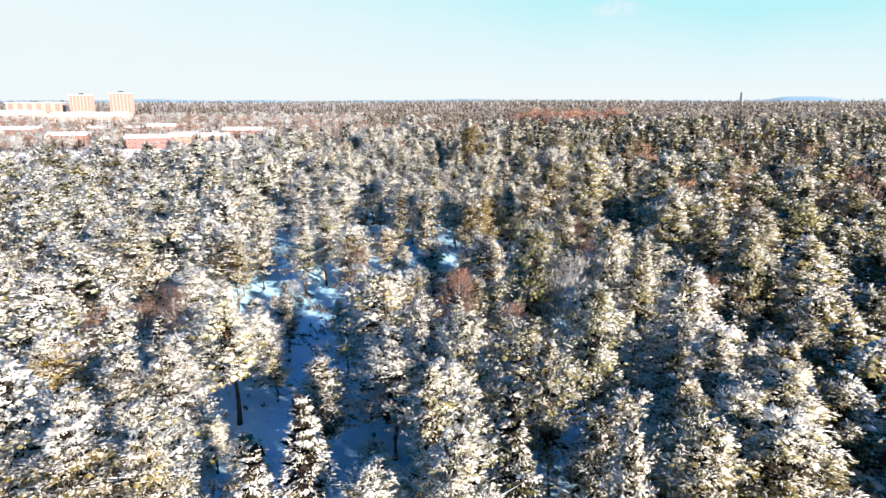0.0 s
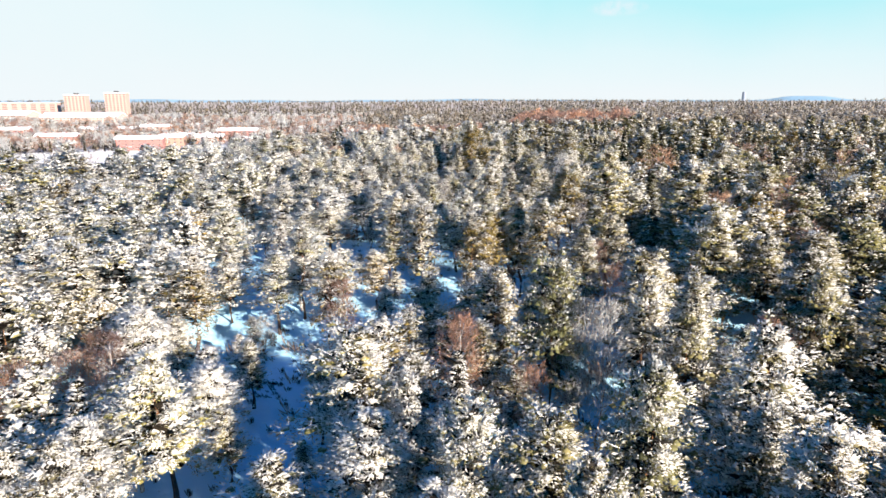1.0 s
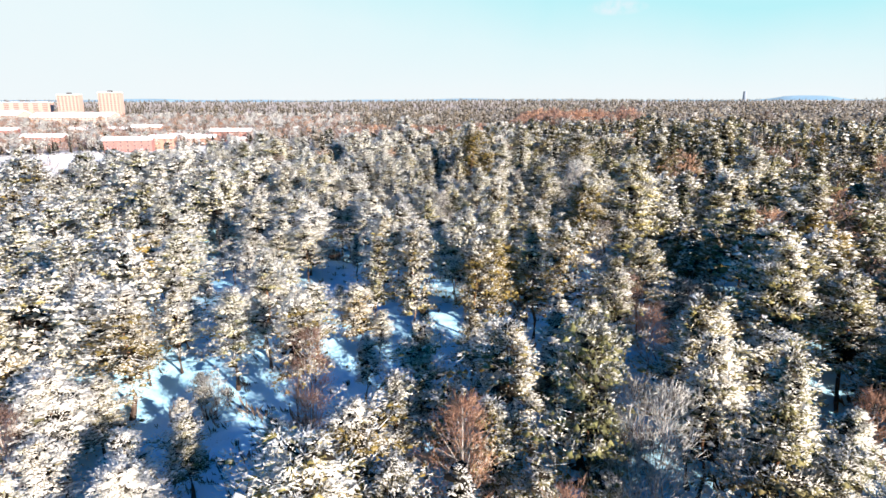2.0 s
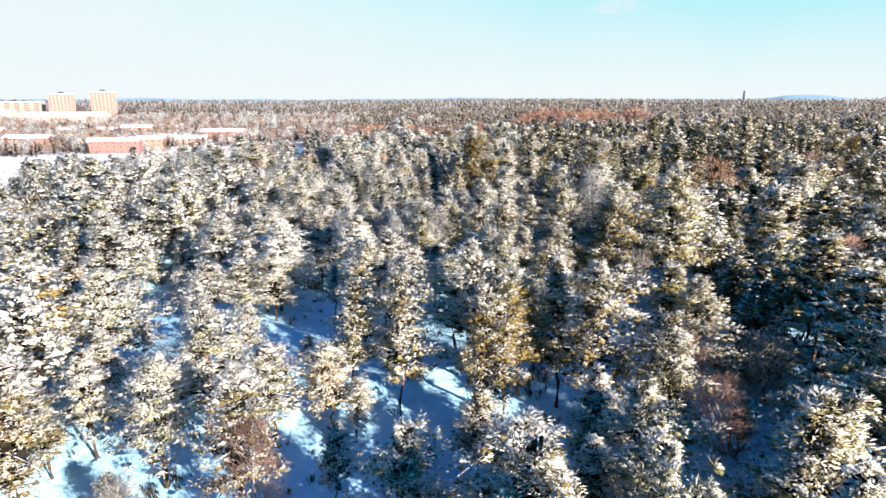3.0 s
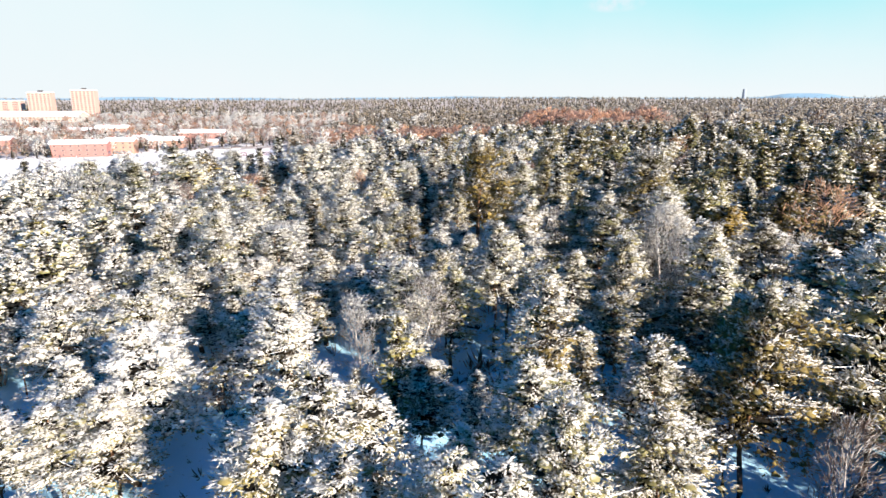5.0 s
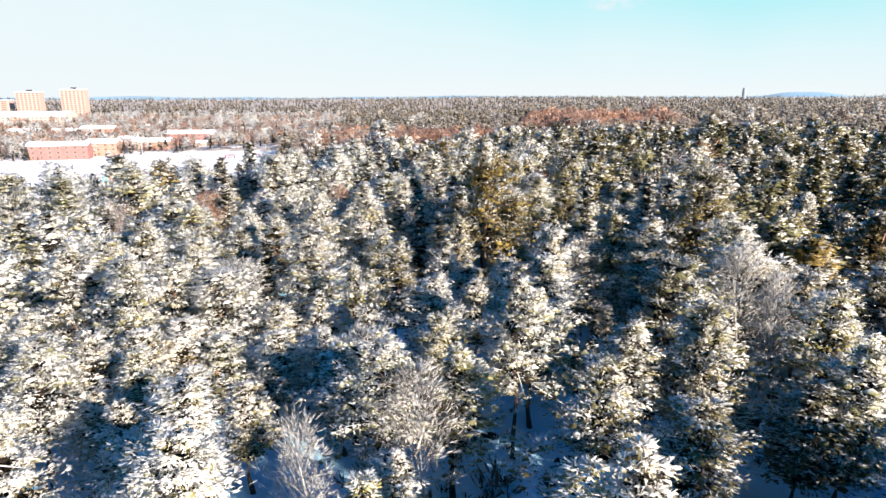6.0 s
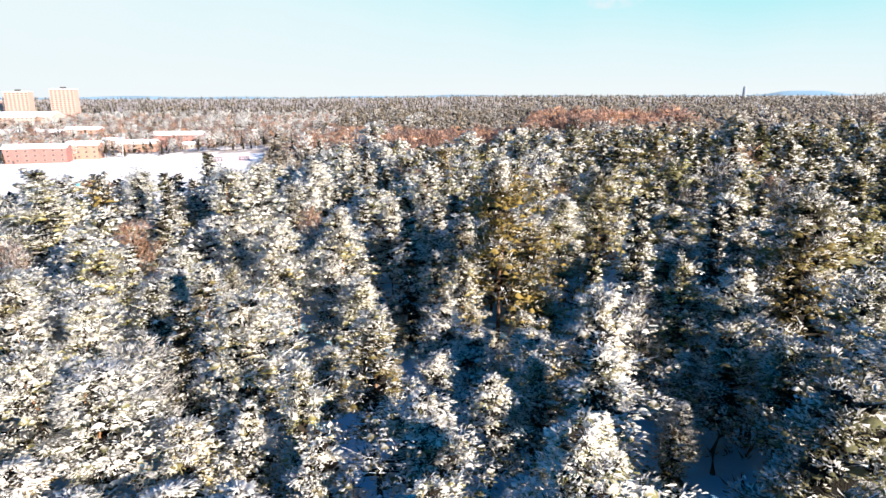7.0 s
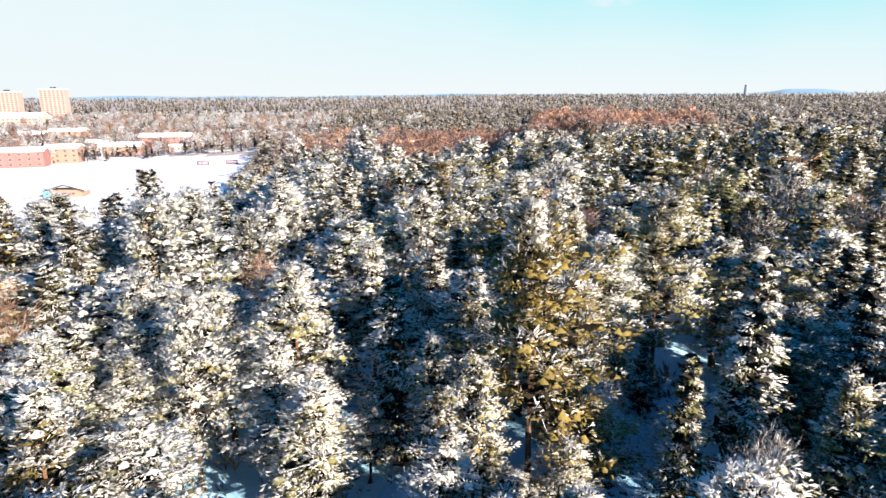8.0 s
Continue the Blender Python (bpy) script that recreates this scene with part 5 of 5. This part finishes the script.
def house(x, y, w, d, storeys, turn, tone, category="apartment house"):
    """A low block with a shallow gable roof under snow, windows by storeys, a door."""
    root = empty("apartment_house", pose(x, y, gz(x, y) - 0.2, 0, 0, turn))
    hh = storeys * 2.8 + 0.7
    bm = bmesh.new()
    box(bm, -w / 2, -d / 2, 0, w / 2, d / 2, hh)
    vs = [bm.verts.new(p) for p in ((-w / 2, -d / 2, hh), (-w / 2, d / 2, hh), (-w / 2, 0, hh + d * 0.16), (w / 2, -d / 2, hh), (w / 2, d / 2, hh), (w / 2, 0, hh + d * 0.16))]
    bm.faces.new((vs[0], vs[2], vs[1]))
    bm.faces.new((vs[3], vs[4], vs[5]))
    part("wall", bm, WALLS[tone], root)
    bm = bmesh.new()
    e, th = 0.8, 0.45
    pr = [(-d / 2 - e, hh - 0.15), (0, hh + d * 0.16 + 0.05), (d / 2 + e, hh - 0.15), (d / 2 + e, hh - 0.15 + th), (0, hh + d * 0.16 + 0.05 + th), (-d / 2 - e, hh - 0.15 + th)]
    a = [bm.verts.new((-w / 2 - e, p, q)) for p, q in pr]
    b = [bm.verts.new((w / 2 + e, p, q)) for p, q in pr]
    for k in range(6):
        bm.faces.new((a[k], a[(k + 1) % 6], b[(k + 1) % 6], b[k]))
    bm.faces.new(a[::-1])
    bm.faces.new(b)
    bmesh.ops.recalc_face_normals(bm, faces=bm.faces)
    roof = part("roof", bm, ROOF_SNOW, root, "roof under thick snow")
    for cx in (-w * 0.28, w * 0.22):
        bm = bmesh.new()
        box(bm, cx - 0.5, -0.4, hh + d * 0.1, cx + 0.5, 0.4, hh + d * 0.16 + 1.6)
        part("chimney", bm, WALLS[2], roof)
    n = max(3, int(w // 4.2))
    for s in range(storeys):
        for k in range(n):
            window(root, -w / 2 + (k + 0.5) * w / n, 1.3 + s * 2.8, 1.7, 1.4, -d / 2)
    bm = bmesh.new()
    box(bm, -w / 2 + w / n - 0.55, -d / 2 - 0.06, 0.1, -w / 2 + w / n + 0.55, -d / 2 + 0.04, 2.2)
    part("door", bm, DARK_EDGE, root)
    names = ("red-brown rendered", "ochre rendered", "brick-red rendered", "pale rendered")
    tagged(root, names[tone] + " low apartment house with a snow-covered roof", category, "houses beyond the field")


for h in HOUSES + BIG_ROOFS:
    house(*h)


def tower(x, y, w, d, storeys, turn):
    root = empty("tower_block", pose(x, y, gz(x, y) - 0.3, 0, 0, turn))
    hh = storeys * 2.9 + 1.5
    bm = bmesh.new()
    box(bm, -w / 2, -d / 2, 0, w / 2, d / 2, hh)
    part("wall", bm, TOWER_WALL, root)
    bm = bmesh.new()
    box(bm, -w / 2 - 0.2, -d / 2 - 0.2, hh, w / 2 + 0.2, d / 2 + 0.2, hh + 0.6)
    roof = part("roof", bm, ROOF_SNOW, root)
    bm = bmesh.new()
    box(bm, -3, -2.5, hh + 0.6, 3, 2.5, hh + 3.4)
    part("lift_housing", bm, DARK_EDGE, roof)
    for s in range(storeys):
        for k in range(6):
            window(root, -w / 2 + (k + 0.5) * w / 6, 1.4 + s * 2.9, w / 6 * 0.55, 1.5, -d / 2)
    tagged(root, "tall apricot panel tower block with a flat snowy roof", "tower block", "tower blocks of the town")


for t in TOWERS:
    tower(*t)


def hut(x, y, turn):
    """The field's pavilion: low gable roof under snow with dark edges, a blue gable end."""
    root = empty("pavilion", pose(x, y, gz(x, y) - 0.1, 0, 0, turn) @ Matrix.Diagonal((0.86, 0.9, 1, 1)))
    bm = bmesh.new()
    box(bm, -7.5, -4, 0, 7.5, 4, 3.0)
    part("wall", bm, WALLS[1], root)
    bm = bmesh.new()
    pr = [(-9.0, 2.6), (0, 4.9), (9.0, 2.6), (9.0, 3.0), (0, 5.3), (-9.0, 3.0)]
    a = [bm.verts.new((p, -5.0, q)) for p, q in pr]
    b = [bm.verts.new((p, 5.0, q)) for p, q in pr]
    for k in range(6):
        bm.faces.new((a[k], a[(k + 1) % 6], b[(k + 1) % 6], b[k]))
    bm.faces.new(a[::-1])
    bm.faces.new(b)
    bmesh.ops.recalc_face_normals(bm, faces=bm.faces)
    roof = part("roof", bm, ROOF_SNOW, root, "roof under snow")
    for sgn in (-1, 1):
        bm = bmesh.new()
        vs = [bm.verts.new(p) for p in ((sgn * 9.05, -5.2, 2.5), (0, -5.2, 4.85), (0, -5.2, 5.4), (sgn * 9.05, -5.2, 3.05))]
        bm.faces.new(vs)
        ext = bmesh.ops.extrude_face_region(bm, geom=bm.faces[:])
        bmesh.ops.translate(bm, vec=(0, 0.18, 0), verts=[g for g in ext["geom"] if isinstance(g, bmesh.types.BMVert)])
        bmesh.ops.recalc_face_normals(bm, faces=bm.faces)
        part("barge_board", bm, DARK_EDGE, roof)
    bm = bmesh.new()
    box(bm, -9.0, -5.05, 0, -6.4, -4.0, 2.6)
    part("end_panel", bm, BLUE_PANEL, root, "blue end panel")
    for cx in (-3.5, 0.0, 3.5):
        window(root, cx, 1.0, 1.6, 1.2, -4)
    tagged(root, "low pavilion with a snowy gable roof and blue end panel", "pavilion")


hut(-144.5, 404, 6)


def goal(x, y, turn):
    root = empty("football_goal", pose(x, y, gz(x, y) + 0.08, 0, 0, turn))
    for px in (-2.9, 2.9):
        bm = bmesh.new()
        tube(bm, [(px, 0, 0), (px, 0, 2.3)], [0.16, 0.16], 8)
        part("post", bm, RED_PAINT, root)
        bm = bmesh.new()
        tube(bm, [(px, 0, 2.3), (px, 0.8, 2.2), (px, 2.0, 0.05)], [0.12, 0.12, 0.12], 6)
        part("side_stay", bm, RED_PAINT, root)
    for nm, yy, zz in (("crossbar", 0, 2.3), ("ground_bar", 2.0, 0.08)):
        bm = bmesh.new()
        tube(bm, [(-2.9, yy, zz), (2.9, yy, zz)], [0.16, 0.16], 8)
        part(nm, bm, RED_PAINT, root)
    bm = bmesh.new()
    for k in range(13):
        cx = -2.8 + k * 5.6 / 12
        tube(bm, [(cx, 0.8, 2.18), (cx, 2.0, 0.1)], [0.05, 0.05], 3)
    for k in range(6):
        f = k / 5
        tube(bm, [(-2.85, 0.8 + 1.2 * f, 2.18 - 2.08 * f), (2.85, 0.8 + 1.2 * f, 2.18 - 2.08 * f)], [0.05, 0.05], 3)
    part("net", bm, RED_PAINT, root, "red cord net")
    tagged(root, "red steel football goal on the snowy field", "football goal", "goals on the field")


goal(-128.5, 510, 8)
goal(-113.5, 514, 8)


def mast(x, y, height):
    root = empty("floodlight_mast", pose(x, y, gz(x, y)))
    bm = bmesh.new()
    tube(bm, [(0, 0, -0.2), (0, 0, height * 0.5), (0, 0, height)], [0.24, 0.19, 0.13], 8)
    part("pole", bm, STEEL, root)
    bm = bmesh.new()
    box(bm, -2.2, -0.1, height, 2.2, 0.1, height + 0.2)
    arm = part("cross_arm", bm, STEEL, root)
    for k in (-1.6, -0.55, 0.55, 1.6):
        bm = bmesh.new()
        box(bm, k - 0.4, -0.45, height + 0.2, k + 0.4, 0.15, height + 0.75)
        part("lamp_head", bm, FRAME_WHITE, arm)
    tagged(root, "tall grey floodlight mast with a cross-arm of lamps", "floodlight mast", "masts round the field")


for mx, my, mh in ((-173, 488, 14), (-128.4, 596, 13), (-60.9, 601, 13), (-10.8, 502, 13), (-79.3, 631, 12.5), (-248, 668, 12)):
    mast(mx, my, mh)

# a slim transmission tower and pale buildings far out on the skyline
bm = bmesh.new()
tube(bm, [(0, 0, -1), (0, 0, 34), (0, 0, 54)], [9.0, 8.0, 7.0], 10)
far_tower = part("water_tower", bm, plain_material("grey_concrete", (0.20, 0.23, 0.27), 0.9, 0.1, 0.05))
far_tower.location = (1378, 3000, gz(1378, 3000))
tagged(far_tower, "squat grey water tower on the far skyline", "tower")

# low hills far off, behind the last woods, distance haze painted in blue
across = np.linspace(-46, 46, 185)
crest = 17 + 5 * np.sin(across * 0.23 + 1.0) + 3 * np.sin(across * 0.71) + 19 / (1 + ((across - 29.1) / 2.1) ** 6)
rows_of = [(4560, 0.0 * crest - 12), (4680, 0.62 * crest), (4770, crest), (4830, 0.8 * crest)]
hill_v = np.concatenate([np.stack([r * np.sin(np.radians(across)), r * np.cos(np.radians(across)), z], -1) for r, z in rows_of])
hill_i = np.arange(4 * 185).reshape(4, 185)
hill_q = np.stack([hill_i[:-1, :-1], hill_i[:-1, 1:], hill_i[1:, 1:], hill_i[1:, :-1]], -1).reshape(-1, 4)
hills = mesh_part("backdrop_hills", mesh_of("backdrop_hills", hill_v, hill_q, True), plain_material("hazy_blue_woods", (0.16, 0.27, 0.38), 0.95, 0.15, 0.004))
tagged(hills, "low wooded hills blue with distance on the skyline", "hills", kind="structure")

# ---------- undergrowth ----------


def shrub(seed, size):
    rng = np.random.default_rng(seed)
    n = 14
    base = rng.normal(0, 0.16, (n, 3)) * np.array([size, size, 0.1])
    base[:, 2] -= 0.05
    way = rng.normal(0, 0.6, (n, 3)) + np.array([0, 0, 0.9])
    return spindles(base, way, size * rng.uniform(0.5, 1.1, n), 0.05 * size * np.ones(n) + 0.015, rng)


def thicket(name, label, mat, count, sizes, places):
    models = [shrub(900 + k, 1.0) for k in range(6)]
    vv, tt, off = [], [], 0
    for i in range(count):
        x, y = places(i)
        s = RNG.uniform(*sizes)
        v, t = models[i % 6]
        vv.append(v * s + np.array([x, y, gz(x, y)]))
        tt.append(t + off)
        off += len(v)
    ob = mesh_part(name, mesh_of(name, np.concatenate(vv), np.concatenate(tt)), mat)
    tagged(ob, label, "undergrowth", kind="stuff")


def in_woods(i):
    if i % 2:
        cx, cy, rx, ry = CLEARINGS[i % len(CLEARINGS)]
        a, r = RNG.uniform(0, 6.28), RNG.uniform(0.35, 1.1)
        return cx + rx * r * math.cos(a), cy + ry * r * math.sin(a)
    return RNG.uniform(-48, 48), RNG.uniform(45, 205)


thicket("heather", "low dark heather and twigs poking out of the snow", SHRUB, 2000, (0.3, 0.95), in_woods)
thicket("saplings", "thin bare saplings with frost in the snow", FROST_TWIG, 260, (1.2, 2.6), in_woods)

# ---------- hazy winter sky low over the horizon ----------
m, nt, nodes, links, bsdf = material("bright_horizon_haze")
coord = nodes.new("ShaderNodeTexCoord")
sep = nodes.new("ShaderNodeSeparateXYZ")
links.new(coord.outputs["Object"], sep.inputs["Vector"])
rise_up = nodes.new("ShaderNodeMapRange")
links.new(sep.outputs["Z"], rise_up.inputs["Value"])
rise_up.inputs["From Min"].default_value, rise_up.inputs["From Max"].default_value = 60.0, 760.0
sideways = nodes.new("ShaderNodeMapRange")
links.new(sep.outputs["X"], sideways.inputs["Value"])
sideways.inputs["From Min"].default_value, sideways.inputs["From Max"].default_value = -3600.0, 1900.0
veil = noise_node(nodes, links, 0.0011, 4.0, coord.outputs["Object"])
deep = arith(nodes, links, "ADD", arith(nodes, links, "MULTIPLY", rise_up.outputs["Result"], sideways.outputs["Result"]), arith(nodes, links, "MULTIPLY", arith(nodes, links, "SUBTRACT", veil.outputs["Fac"], 0.5), 0.25))
tone = ramp(nodes, links, deep, [(0.0, (0.90, 0.97, 1.0)), (0.35, (0.78, 0.96, 1.0)), (0.8, (0.52, 0.92, 0.98))])
# one thin cloud
wisp = noise_node(nodes, links, 0.012, 4.0, coord.outputs["Object"])
wide = arith(nodes, links, "POWER", arith(nodes, links, "DIVIDE", arith(nodes, links, "SUBTRACT", sep.outputs["X"], 1215.0), 210.0), 2.0)
tall = arith(nodes, links, "POWER", arith(nodes, links, "DIVIDE", arith(nodes, links, "SUBTRACT", sep.outputs["Z"], 640.0), 60.0), 2.0)
puff = arith(nodes, links, "SUBTRACT", arith(nodes, links, "SUBTRACT", 1.0, wide, True), tall, True)
puff = arith(nodes, links, "MULTIPLY", puff, arith(nodes, links, "MULTIPLY", arith(nodes, links, "SUBTRACT", wisp.outputs["Fac"], 0.3), 2.2, True), True)
heaven = mix_rgb(nodes, links, puff, tone.outputs["Color"], (0.93, 0.94, 1.0))
glow = nodes.new("ShaderNodeEmission")
links.new(heaven, glow.inputs["Color"])
glow.inputs["Strength"].default_value = 0.345
links.new(glow.outputs["Emission"], nodes["Material Output"].inputs["Surface"])
arc = np.radians(np.linspace(-48, 48, 49))
hv = np.concatenate([np.stack([4850 * np.sin(arc), 4850 * np.cos(arc), np.full(49, z)], -1) for z in (-20.0, 400.0, 1250.0)])
hi = np.arange(147).reshape(3, 49)
hq = np.stack([hi[:-1, :-1], hi[:-1, 1:], hi[1:, 1:], hi[1:, :-1]], -1).reshape(-1, 4)
backdrop = mesh_part("backdrop", mesh_of("backdrop", hv, hq, True), m)
tagged(backdrop, "pale hazy winter sky low over the horizon", "sky", kind="structure")
